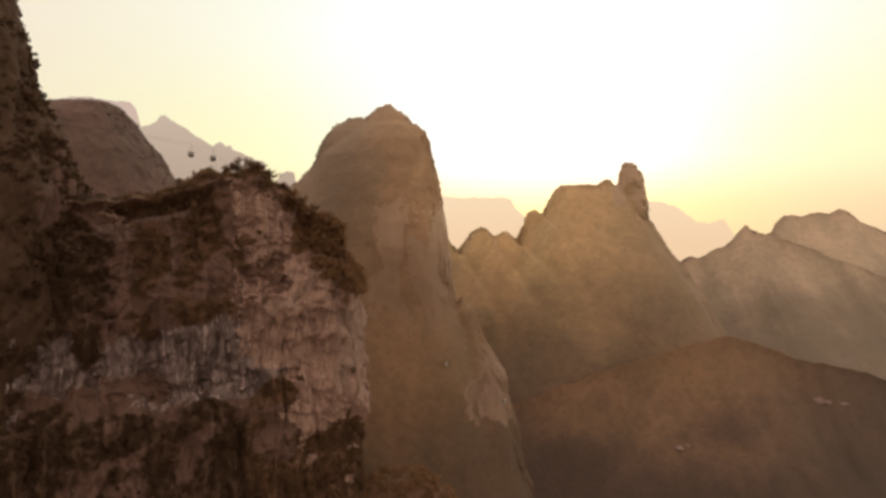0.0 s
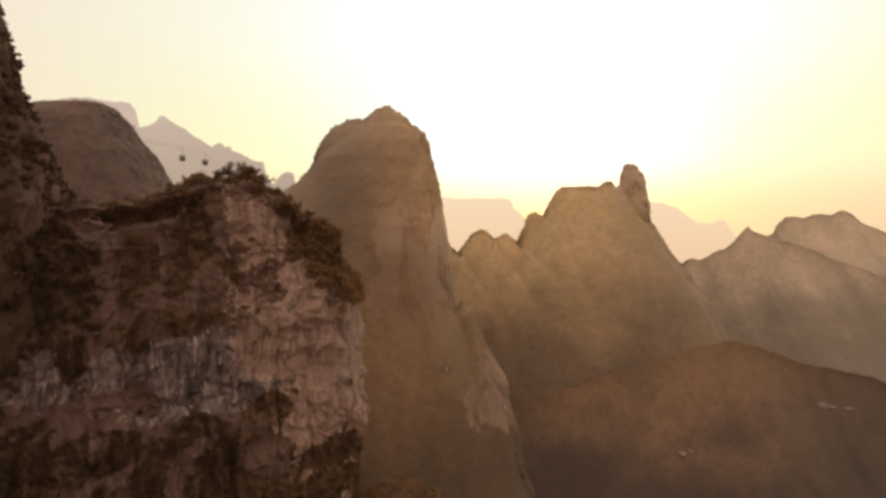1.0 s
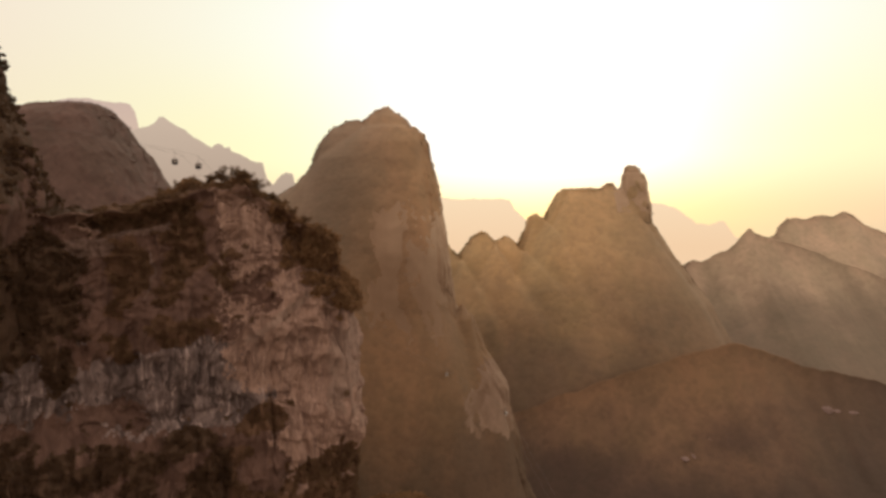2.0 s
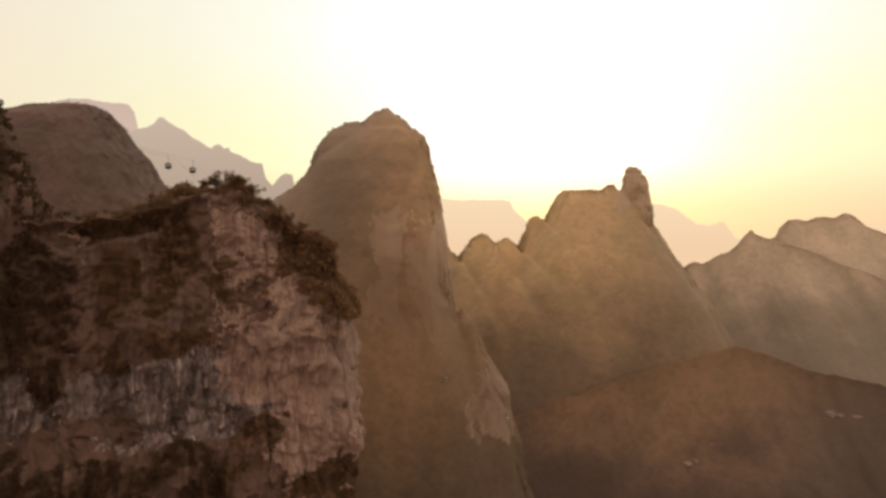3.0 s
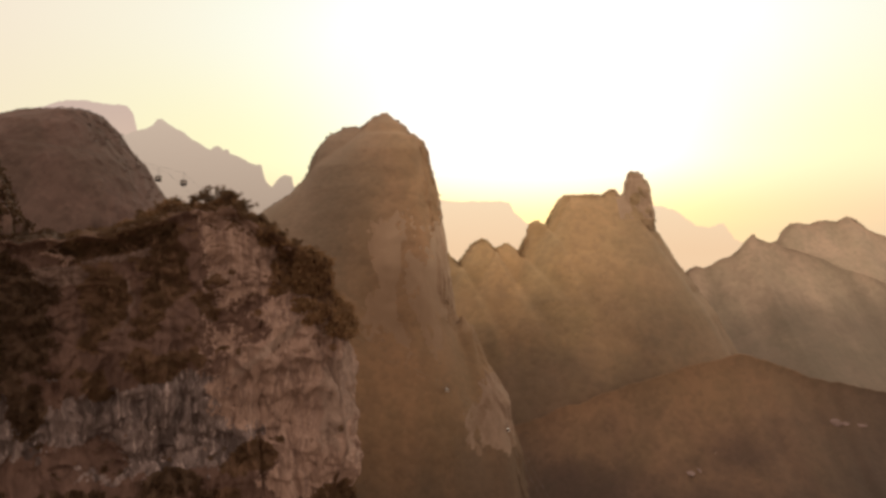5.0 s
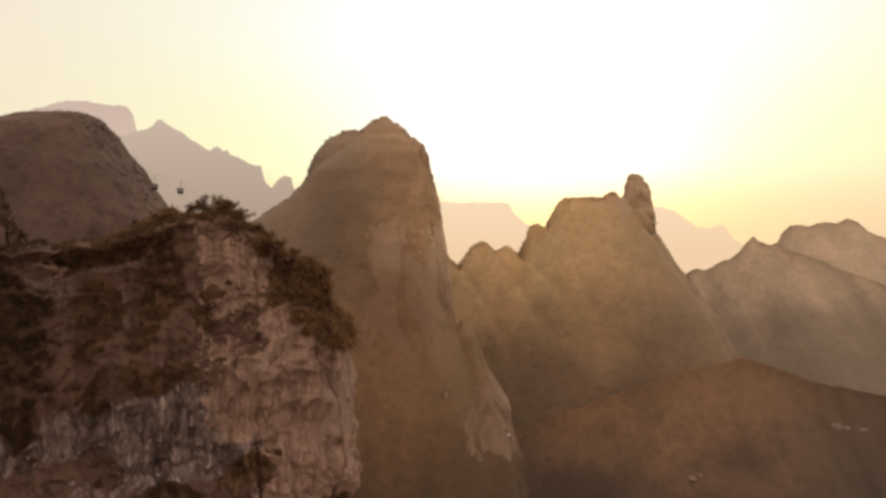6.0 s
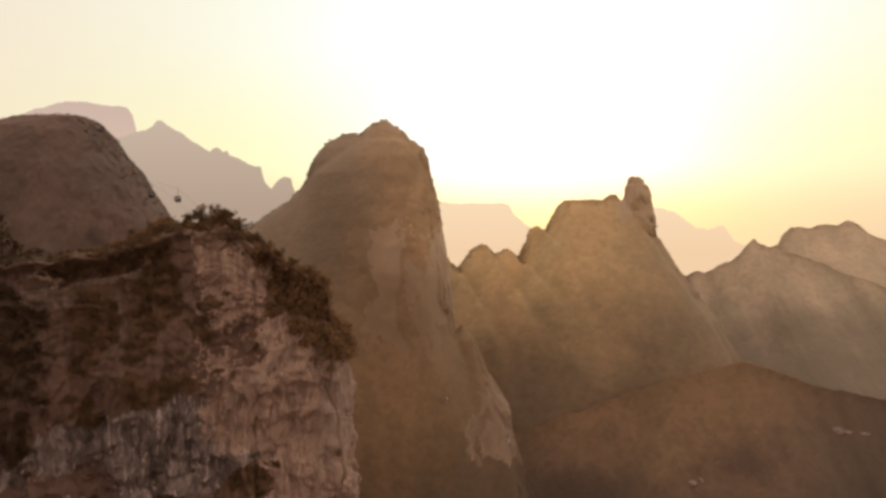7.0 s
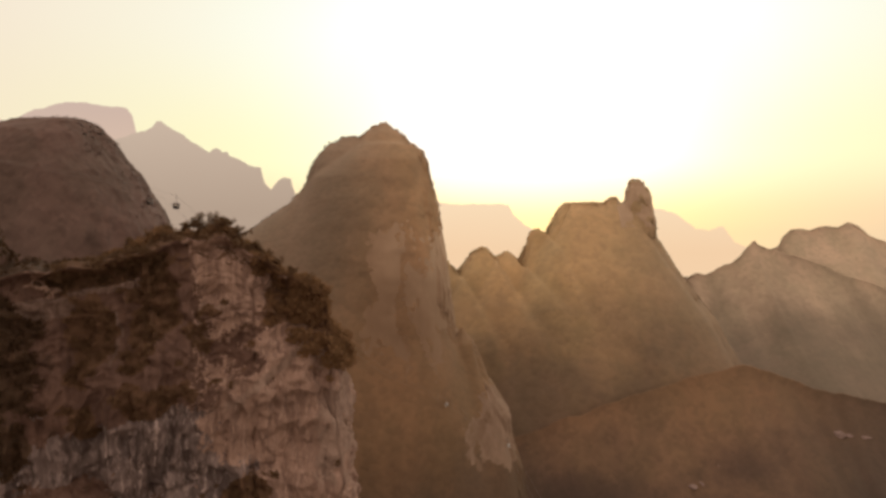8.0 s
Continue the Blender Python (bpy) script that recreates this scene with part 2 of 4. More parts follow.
def haze_fade(n, l, co, c, lo, hi, colour, axis=2, sway=180.0):
    """Haze painted into the colour: another tone takes over, raggedly, from hi to lo: down a slope, or across it (axis
    0).
    """
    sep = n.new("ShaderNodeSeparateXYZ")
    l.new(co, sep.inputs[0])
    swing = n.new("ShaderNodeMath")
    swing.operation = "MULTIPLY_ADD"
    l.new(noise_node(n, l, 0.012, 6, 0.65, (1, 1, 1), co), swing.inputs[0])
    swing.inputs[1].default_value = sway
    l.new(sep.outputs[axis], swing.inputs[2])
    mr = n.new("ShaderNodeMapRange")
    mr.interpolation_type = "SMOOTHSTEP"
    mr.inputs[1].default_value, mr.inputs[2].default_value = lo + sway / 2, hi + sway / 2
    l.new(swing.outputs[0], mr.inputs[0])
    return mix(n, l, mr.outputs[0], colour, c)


def velvet(bsdf, weight):
    """The soft gloss of countless twigs and leaf tips seen against the light."""
    bsdf.inputs["Sheen Weight"].default_value = weight
    bsdf.inputs["Sheen Roughness"].default_value = 0.55
    bsdf.inputs["Sheen Tint"].default_value = (1.0, 0.86, 0.66, 1)


def canopy_normal(n, l, lean):
    """Leaves turn to the sky whatever the slope: the normal leans towards straight up."""
    g = n.new("ShaderNodeNewGeometry")
    up = n.new("ShaderNodeVectorMath")
    up.operation = "MULTIPLY_ADD"
    l.new(g.outputs["Normal"], up.inputs[0])
    up.inputs[1].default_value = (1 - lean,) * 3
    up.inputs[2].default_value = (0, 0, lean)
    unit = n.new("ShaderNodeVectorMath")
    unit.operation = "NORMALIZE"
    l.new(up.outputs[0], unit.inputs[0])
    return unit.outputs[0]


def groves(n, l, co, c):
    """Broad stretches of denser, greener woods."""
    b = n.new("ShaderNodeMix")
    b.data_type, b.blend_type = "RGBA", "MULTIPLY"
    l.new(ramp(n, l, noise_node(n, l, 0.022, 7, 0.62, (1, 1, 0.45), co), [(0.42, (0, 0, 0)), (0.60, (0.75, 0.75, 0.75))]), b.inputs[0])
    l.new(c, b.inputs[6])
    b.inputs[7].default_value = (0.74, 0.80, 0.76, 1)
    return b.outputs[2]


def rock(name, light, dark, stain, growth, cover=0.5, grain=0.16, relief=0.8, valley=None, canopy=0.0, fuzz=0.0, drip=None, facets=0.0):
    """Weathered limestone: streaks, stains, cracks and thin dry growth."""
    m, n, l, bsdf = material(name)
    co = n.new("ShaderNodeNewGeometry").outputs["Position"]
    broad = noise_node(n, l, grain * 0.22, 5, 0.6, (1, 1, 1), co)
    streak = noise_node(n, l, grain, 7, 0.65, (2.2, 2.2, 0.4), co)
    fine = noise_node(n, l, grain * 6, 8, 0.7, (1, 1, 0.5), co)
    patch = noise_node(n, l, grain * 0.5, 7, 0.7, (1, 1, 0.8), co)
    c = mix(n, l, ramp(n, l, streak, [(0.38, (0, 0, 0)), (0.60, (1, 1, 1))]), dark, light)
    c = mix(n, l, ramp(n, l, broad, [(0.45, (0, 0, 0)), (0.65, (0.75, 0.75, 0.75))]), c, stain)
    c = mix(n, l, ramp(n, l, fine, [(0.3, (0.55, 0.55, 0.55)), (0.5, (0, 0, 0))]), c, dark)
    if drip:
        # pale lime runs and dark water stains down the face
        run = noise_node(n, l, 0.55, 6, 0.7, (1.6, 1.6, 0.16), co)
        c = mix(n, l, ramp(n, l, run, [(0.55, (0, 0, 0)), (0.61, (0.9, 0.9, 0.9))]), c, drip)
        c = mix(n, l, ramp(n, l, run, [(0.33, (0.5, 0.5, 0.5)), (0.42, (0, 0, 0))]), c, tuple(0.8 * v for v in dark))
    if facets:
        # broken faces, each weathered a little differently
        wv = n.new("ShaderNodeTexVoronoi")
        wv.inputs["Scale"].default_value = 0.30
        wm = n.new("ShaderNodeMapping")
        wm.inputs["Scale"].default_value, wm.inputs["Rotation"].default_value = (1.0, 1.0, 0.55), (0.0, 0.45, 0.0)
        shaken = n.new("ShaderNodeVectorMath")
        shaken.operation = "MULTIPLY_ADD"
        wob = n.new("ShaderNodeTexNoise")
        wob.inputs["Scale"].default_value, wob.inputs["Detail"].default_value = 0.5, 4
        l.new(co, wob.inputs["Vector"])
        l.new(wob.outputs["Color"], shaken.inputs[0])
        shaken.inputs[1].default_value = (2.5, 2.5, 2.5)
        l.new(co, shaken.inputs[2])
        l.new(shaken.outputs[0], wm.inputs[0])
        l.new(wm.outputs[0], wv.inputs["Vector"])
        ws = n.new("ShaderNodeSeparateXYZ")
        l.new(wv.outputs["Color"], ws.inputs[0])
        c = mix(n, l, ramp(n, l, ws.outputs[0], [(0.0, (facets,) * 3), (0.55, (0, 0, 0))]), c, dark)
        c = mix(n, l, ramp(n, l, ws.outputs[1], [(0.6, (0, 0, 0)), (1.0, (facets,) * 3)]), c, light)
    c = mix(n, l, ramp(n, l, patch, [(cover, (0, 0, 0)), (cover + 0.07, (1, 1, 1))]), c, growth)
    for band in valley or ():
        c = haze_fade(n, l, co, c, *band)
    if canopy:
        c = groves(n, l, co, c)
        # tree crowns seen from afar: each a little lighter or darker than the next
        vo = n.new("ShaderNodeTexVoronoi")
        vo.inputs["Scale"].default_value, vo.inputs["Randomness"].default_value = 1 / canopy, 1.0
        l.new(co, vo.inputs["Vector"])
        tone = n.new("ShaderNodeSeparateXYZ")
        l.new(vo.outputs["Color"], tone.inputs[0])
        shade = n.new("ShaderNodeMix")
        shade.data_type, shade.blend_type = "RGBA", "MULTIPLY"
        l.new(ramp(n, l, tone.outputs[0], [(0.0, (0.5, 0.5, 0.5)), (0.8, (0, 0, 0))]), shade.inputs[0])
        l.new(c, shade.inputs[6])
        shade.inputs[7].default_value = (0.62, 0.62, 0.62, 1)
        c = shade.outputs[2]
        fine = vo.outputs["Distance"]
    l.new(c, bsdf.inputs["Base Color"])
    bsdf.inputs["Roughness"].default_value = 0.85
    bsdf.inputs["Specular IOR Level"].default_value = 0.25
    b = n.new("ShaderNodeBump")
    b.invert = canopy > 0
    velvet(bsdf, fuzz)
    b.inputs["Strength"].default_value, b.inputs["Distance"].default_value = relief, canopy * 0.5 or 0.5
    l.new(fine, b.inputs["Height"])
    if canopy:
        l.new(canopy_normal(n, l, 0.7), b.inputs["Normal"])
    l.new(b.outputs[0], bsdf.inputs["Normal"])
    return m


def foliage(name, a, b, c, trans=0.35, valley=None, fuzz=0.0, wide=False):
    m, n, l, bsdf = material(name)
    g = n.new("ShaderNodeNewGeometry")
    col = ramp(n, l, g.outputs["Random Per Island"], [(0.0, a), (0.5, b), (1.0, c)])
    big = noise_node(n, l, 0.06, 4, 0.6, (1, 1, 1), g.outputs["Position"])
    col = mix(n, l, ramp(n, l, big, [(0.4, (0, 0, 0)), (0.65, (0.6, 0.6, 0.6))]), col, c)
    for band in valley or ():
        col = haze_fade(n, l, g.outputs["Position"], col, *band)
    if wide:
        col = groves(n, l, g.outputs["Position"], col)
        l.new(canopy_normal(n, l, 0.75), bsdf.inputs["Normal"])
    l.new(col, bsdf.inputs["Base Color"])
    bsdf.inputs["Roughness"].default_value = 0.75
    velvet(bsdf, fuzz)
    bsdf.inputs["Specular IOR Level"].default_value = 0.2
    tr = n.new("ShaderNodeBsdfTranslucent")
    l.new(col, tr.inputs[0])
    ms = n.new("ShaderNodeMixShader")
    ms.inputs[0].default_value = trans
    l.new(bsdf.outputs[0], ms.inputs[1])
    l.new(tr.outputs[0], ms.inputs[2])
    l.new(ms.outputs[0], n["Material Output"].inputs[0])
    return m


def plain(name, col, roughness=0.5, metal=0.0, wear=0.25):
    m, n, l, bsdf = material(name)
    co = n.new("ShaderNodeNewGeometry").outputs["Position"]
    f = noise_node(n, l, 3.0, 5, 0.6, (1, 1, 1), co)
    l.new(mix(n, l, ramp(n, l, f, [(0.35, (0, 0, 0)), (0.7, (wear, wear, wear))]), col, tuple(v * 0.5 for v in col)), bsdf.inputs["Base Color"])
    bsdf.inputs["Roughness"].default_value, bsdf.inputs["Metallic"].default_value = roughness, metal
    return m


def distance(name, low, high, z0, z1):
    """Far range, dissolved in bright evening air: a plain glowing backdrop, the haze put into its emission colour."""
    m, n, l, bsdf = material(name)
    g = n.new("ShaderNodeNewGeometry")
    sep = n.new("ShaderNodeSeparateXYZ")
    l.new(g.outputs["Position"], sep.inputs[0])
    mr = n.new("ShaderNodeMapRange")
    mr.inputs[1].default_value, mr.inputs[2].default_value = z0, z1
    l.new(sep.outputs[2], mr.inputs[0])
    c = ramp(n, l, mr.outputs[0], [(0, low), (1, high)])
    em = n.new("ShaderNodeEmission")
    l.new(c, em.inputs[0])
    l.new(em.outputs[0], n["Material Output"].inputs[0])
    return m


ROCK_NEAR = rock("stained_limestone", (0.165, 0.104, 0.084), (0.095, 0.057, 0.046), (0.125, 0.073, 0.055), (0.070, 0.043, 0.032), 0.60, facets=0.4)
ROCK_CLEAN = rock("grey_limestone", (0.258, 0.203, 0.193), (0.070, 0.052, 0.049), (0.138, 0.104, 0.098), (0.062, 0.044, 0.039), 0.66, 0.22, drip=(0.45, 0.366, 0.348), facets=0.8)
ROCK_TAN = rock("tan_limestone", (0.40, 0.278, 0.226), (0.205, 0.136, 0.110), (0.30, 0.202, 0.160), (0.155, 0.100, 0.076), 0.64, 0.22, drip=(0.48, 0.350, 0.295), facets=0.5)
ROCK_PALE = rock("pale_limestone", (0.385, 0.285, 0.238), (0.215, 0.153, 0.125), (0.295, 0.208, 0.165), (0.15, 0.101, 0.0754), 0.68, 0.25, facets=0.4)
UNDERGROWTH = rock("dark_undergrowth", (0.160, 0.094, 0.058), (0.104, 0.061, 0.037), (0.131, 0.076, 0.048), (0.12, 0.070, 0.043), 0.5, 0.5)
# copy of the undergrowth, its colour darkened for shade
UNDERGROWTH_SHADED = rock("shaded_undergrowth", (0.105, 0.065, 0.043), (0.066, 0.041, 0.026), (0.082, 0.051, 0.033), (0.074, 0.047, 0.029), 0.5, 0.5)
ROCK_SHELF = rock("dusty_shelf_rock", (0.25, 0.177, 0.150), (0.12, 0.081, 0.066), (0.17, 0.116, 0.095), (0.10, 0.066, 0.050), 0.55, 0.4, facets=0.6)
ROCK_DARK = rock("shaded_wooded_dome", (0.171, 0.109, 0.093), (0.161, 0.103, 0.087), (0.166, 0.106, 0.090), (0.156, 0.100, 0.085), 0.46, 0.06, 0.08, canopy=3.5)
ROCK_LOW = rock("grey_low_rock_face", (0.255, 0.183, 0.136), (0.195, 0.136, 0.098), (0.225, 0.158, 0.116), (0.185, 0.125, 0.086), 0.52, 0.12, 0.2, fuzz=0.2)
ROCK_OUTCROP = rock("dull_mauve_outcrop", (0.27, 0.203, 0.186), (0.22, 0.163, 0.148), (0.25, 0.187, 0.170), (0.20, 0.147, 0.130), 0.5, 0.3, 0.2)
# painted haze: slopes darken downwards and away from the sun's glow
FOOT_TONE = (0.116, 0.075, 0.054)
HAZE_LOW = [(300, 100, (0.37, 0.250, 0.146), 0, 60.0), (-150, 50, (0.158, 0.098, 0.058)), (-220, -105, FOOT_TONE)]
HAZE_SPUR = [(-175, -85, (0.232, 0.136, 0.080)), (-228, -134, (0.066, 0.038, 0.030)), (470, 225, (0.048, 0.030, 0.025), 0, 40.0)]
HAZE_RIDGE = [(-155, 15, (0.128, 0.095, 0.072))]
# tower: sun glow painted across; lower bands hold darker gully woods and thinning haze
HAZE_GULLY = [(-95, 25, (0.165, 0.105, 0.072), 0, 60.0), (-85, 5, (0.230, 0.130, 0.067)), (-175, -95, (0.100, 0.060, 0.036))]
ROCK_FLANK = rock("bare_rock_flank", (0.455, 0.342, 0.242), (0.41, 0.305, 0.214), (0.43, 0.322, 0.227), (0.40, 0.296, 0.206), 0.52, 0.08, 0.12, [(-70, 5, (0.280, 0.190, 0.128), 0, 30.0), (-85, 5, (0.222, 0.148, 0.097)), HAZE_GULLY[2]], fuzz=0.3)
# base colours of these slopes are lifted to carry the bright haze
ROCK_MID = rock("wooded_crown", (0.577, 0.328, 0.160), (0.543, 0.308, 0.150), (0.560, 0.318, 0.155), (0.526, 0.299, 0.146), 0.46, 0.06, 0.06, HAZE_GULLY, 3.5, fuzz=0.3)
VALLEY = rock("valley_forest", (0.309, 0.178, 0.099), (0.293, 0.168, 0.094), (0.301, 0.173, 0.096), (0.285, 0.163, 0.090), 0.46, 0.05, 0.04, HAZE_SPUR, 4.0, fuzz=0.25)
ROCK_HAZE = rock("hazed_wooded_slope", (0.649, 0.420, 0.191), (0.611, 0.396, 0.179), (0.630, 0.408, 0.185), (0.592, 0.384, 0.174), 0.46, 0.04, 0.04, HAZE_LOW, 5.0, fuzz=0.35)
ROCK_RIDGE = rock("hazed_wooded_ridge", (0.659, 0.502, 0.363), (0.621, 0.472, 0.341), (0.640, 0.487, 0.352), (0.602, 0.458, 0.331), 0.46, 0.03, 0.04, HAZE_RIDGE, 6.5, fuzz=0.38)
# lit and shaded copies of one leaf: LEAF_OPEN lighter, LEAF_TOWER darker
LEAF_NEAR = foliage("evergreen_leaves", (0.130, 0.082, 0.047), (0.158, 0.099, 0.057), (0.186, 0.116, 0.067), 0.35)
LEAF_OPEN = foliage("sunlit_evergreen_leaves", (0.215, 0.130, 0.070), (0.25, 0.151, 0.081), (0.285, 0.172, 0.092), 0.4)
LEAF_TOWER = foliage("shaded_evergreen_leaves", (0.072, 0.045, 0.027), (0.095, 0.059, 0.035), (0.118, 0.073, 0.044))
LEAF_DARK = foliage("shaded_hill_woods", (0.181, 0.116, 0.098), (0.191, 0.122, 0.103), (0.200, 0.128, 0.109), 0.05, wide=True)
# hill leaves carry the same haze in their colour
LEAF_MID = foliage("hill_woods", (0.590, 0.350, 0.179), (0.621, 0.368, 0.189), (0.652, 0.386, 0.198), 0.3, HAZE_GULLY, fuzz=0.45, wide=True)
LEAF_HAZE = foliage("hazed_hill_woods", (0.688, 0.446, 0.202), (0.724, 0.469, 0.213), (0.761, 0.493, 0.223), 0.3, HAZE_LOW, fuzz=0.45, wide=True)
LEAF_RIDGE = foliage("hazed_ridge_woods", (0.699, 0.532, 0.385), (0.736, 0.560, 0.405), (0.773, 0.588, 0.425), 0.3, HAZE_RIDGE, fuzz=0.45, wide=True)
BARK = plain("grey_bark", (0.11, 0.085, 0.06), 0.9)
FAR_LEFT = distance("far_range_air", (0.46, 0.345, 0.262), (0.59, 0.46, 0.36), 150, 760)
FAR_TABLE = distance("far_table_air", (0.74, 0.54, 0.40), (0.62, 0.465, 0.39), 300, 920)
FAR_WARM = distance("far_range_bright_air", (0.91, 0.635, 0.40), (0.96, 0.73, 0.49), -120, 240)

# ---- ground ----
def ground_height(x, y):
    h = -330 + 28 * fbm(x / 260, y / 260, 0.0, 40, 4) + 6 * fbm(x / 45, y / 45, 0.0, 41, 3)
    far = np.hypot(x, y)
    return h + 90 * step(1200, 3500, far) * fbm(x / 900, y / 900, 0.0, 43, 3)


gr = np.concatenate([[0], np.geomspace(15, 7000, 150)])
ga = np.linspace(0, 2 * math.pi, 320, endpoint=False)
GR, GA = np.meshgrid(gr, ga, indexing="ij")
gx, gy = GR * np.cos(GA), 300 + GR * np.sin(GA)
ground = part("ground", np.stack([gx, gy, ground_height(gx, gy)], -1), grid_quads(len(gr), len(ga), True), ROCK_HAZE)
tagged(ground, "brown wooded valley floor between the karst peaks", "ground", kind="structure")

# ---- near limestone cliff ----
PLAN = [(-260, 128), (-190, 130), (-140, 138), (-112, 148), (-99, 160), (-84, 171), (-70, 174), (-58, 181), (-47, 184), (-37, 192),
        (-31, 197), (-29, 202), (-29.5, 212), (-33, 232), (-46, 265), (-75, 310)]
CREST = [(-260, 14), (-106, 8.5), (-96, 7.5), (-81, 9.5), (-73, 11.5), (-62, 14.5), (-53, 14), (-45, 10), (-39, 4.5), (-31, -1), (-26.5, -13)]
BASE = -150


def wall_plan(count):
    p = np.array(PLAN, float)
    d = np.r_[0, np.cumsum(np.hypot(*np.diff(p, axis=0).T))]
    # denser towards the corner that is passed nearest
    u = np.interp(np.linspace(0, 1, count), [0, 0.12, 0.80, 1], [0, d[3] - 12, d[11] + 8, d[-1]])
    x, y = np.interp(u, d, p[:, 0]), np.interp(u, d, p[:, 1])
    k = np.ones(9) / 9
    xs, ys = (np.convolve(np.pad(a, 4, mode="edge"), k, "valid") for a in (x, y))
    tx, ty = np.gradient(xs), np.gradient(ys)
    tl = np.hypot(tx, ty)
    return u, xs, ys, ty / tl, -tx / tl, u - d[10]


def box_bump(x, z, x0, x1, z0, z1, s):
    return step(x0 - s, x0 + s, x) * (1 - step(x1 - s, x1 + s, x)) * step(z0 - s, z0 + s, z) * (1 - step(z1 - s, z1 + s, z))


# shallow caves and overhangs in the pale lower face
ALCOVES = [(-68.3, -45.8, 1.7, 2.0), (-89.9, -46.9, 1.6, 1.6), (-61.5, -38.5, 1.0, 2.6), (-77.5, -37.5, 1.8, 2.2), (-83.5, -41.5, 1.6, 1.9), (-74.0, -34.0, 1.5, 2.4), (-93.5, -40, 1.4, 1.8),
           (-54.0, -33.0, 1.0, 3.0), (-46.5, -36.0, 1.6, 2.2), (-40.0, -30.5, 1.2, 2.4), (-34.0, -20.5, 0.9, 3.2), (-57.5, -45.5, 1.3, 2.2), (-43.5, -45.0, 1.8, 1.6), (-80.5, -49.0, 1.8, 1.4)]


def near_wall():
    nu, nv, nc = 520, 430, 70
    u, xs, ys, ox, oy, past = wall_plan(nu)
    c = np.array(CREST, float)
    top = np.where(past < 0, np.interp(xs, c[:, 0], c[:, 1]), -13 - 0.12 * np.maximum(past, 0))
    top = top + 1.3 * fbm(u / 6, 0 * u, 0.4, 71, 4)
    v = np.interp(np.linspace(0, 1, nv), [0, 0.1, 1], [0, 0.32, 1])[:, None]
    Z = BASE + (top[None] - BASE) * v
    X, Y, U = np.repeat(xs[None], nv, 0), np.repeat(ys[None], nv, 0), np.repeat(u[None], nv, 0)
    # great forms: receding upper half, bushy foot, slab, gully and shelf
    warp = 2.5 * fbm(U / 12, Z / 12, 0.5, 77, 3)
    away = step(-8, -40, past)[None]
    off = -3.6 - 3.0 * step(-25, 8, Z) + 5 * away * step(-46, -56, Z) + 24 * step(-78 + 16 * away, -150, Z)
    off += 1.6 * box_bump(X + 0.25 * Z + warp, Z + 1.4 * warp, -62, -44, -7, 15, 1.2)
    off -= 1.5 * box_bump(X + warp, Z + 1.5 * warp, -90, -66, -14, 9, 3.0)
    shelf = 2.0 + 0.28 * (X + 82) + 1.2 * fbm(U / 5, 0 * U, 0.1, 75, 3)
    off -= 1.7 * step(0, 1.5, Z - shelf) * step(-104, -98, X) * (1 - step(-70, -63, X))
    off -= 2.2 * step(-1, 1, Z + 17 - 0.45 * (X + 47)) * box_bump(X, Z, -60, -33, -30, 2, 2.0)
    # weathered relief
    off += 3.2 * fbm(U / 22, Z / 30, 0.3, 80, 3)
    off += 2.0 * ridged((U + warp) / 5.5, Z / 38, 0.2, 82, 3) * (0.4 + 0.6 * step(-18, -26, Z))
    crack = 1 - np.abs(value_noise((U + 1.3 * warp) / 6.5, Z / 45, 0.6, 83)) * 9
    off -= 0.7 * np.clip(crack, 0, 1)
    joint = 1 - np.abs(value_noise((U + 0.6 * Z + warp) / 10, (Z - 0.3 * U) / 13, 0.1, 87)) * 12
    off -= 0.4 * np.clip(joint, 0, 1)
    for ax, az, aw, ah in ALCOVES:
        # arched top, open foot
        hole = ((X + 0.5 * warp - ax) / aw) ** 2 + ((Z + 0.3 * warp - az) / np.where(Z > az, 0.7 * ah, 1.3 * ah)) ** 2
        off -= 1.5 * step(1.15, 0.7, hole)
    block = value_noise((U + warp) / 6, (Z + 0.5 * warp) / 8, 0.8, 89)
    off += 0.9 * np.sign(block) * np.abs(block) ** 0.4 * step(-16, -30, Z)
    low = step(-16, -30, Z)
    off += (1.0 - 0.5 * low) * ridged((U + warp) / 9, (Z + warp) / 5.5, 0.9, 84, 4)
    off += 0.22 * low * ridged((U + 0.6 * warp) / 2.6, Z / 17, 0.4, 85, 3)
    strata = value_noise(0 * Z, (Z + 0.12 * X + warp) / 3.1, 0.5, 86)
    off += 0.45 * np.sign(strata) * np.abs(strata) ** 0.6
    off += 0.42 * fbm(U / 1.7, Z / 2.6, 0.6, 88, 3)
    off *= 0.35 + 0.65 * step(0, 3, top[None] - Z)
    wx, wy, wz = X + ox * off, Y + oy * off, Z + 0.5 * fbm(U / 3, Z / 3, 0.2, 90, 2) * (top[None] - Z > 1)
    # top, running back from the edge and down behind
    w = np.linspace(0, 1, nc + 1)[1:, None] ** 1.4 * 75
    bx, by = -ox * 0.35 - 0.35, -oy * 0.35 + 0.65
    hump = 0.8 * np.sin(np.clip(w / 24, 0, 1) * math.pi) - 75 * step(22, 75, w)
    cx = wx[-1] + bx * w
    cy = wy[-1] + by * w
    cz = wz[-1] + hump + 1.1 * fbm(cx / 7, cy / 7, 0.4, 92, 4) * step(0, 4, w)
    verts = np.stack([np.concatenate([wx, cx]), np.concatenate([wy, cy]), np.concatenate([wz, cz])], -1).reshape(-1, 3)
    return verts, grid_quads(nv + nc, nu)


cliff = thing("limestone_cliff", "weathered grey limestone cliff with dark bushes on its ledges", "cliff")
wall_v, wall_q = near_wall()
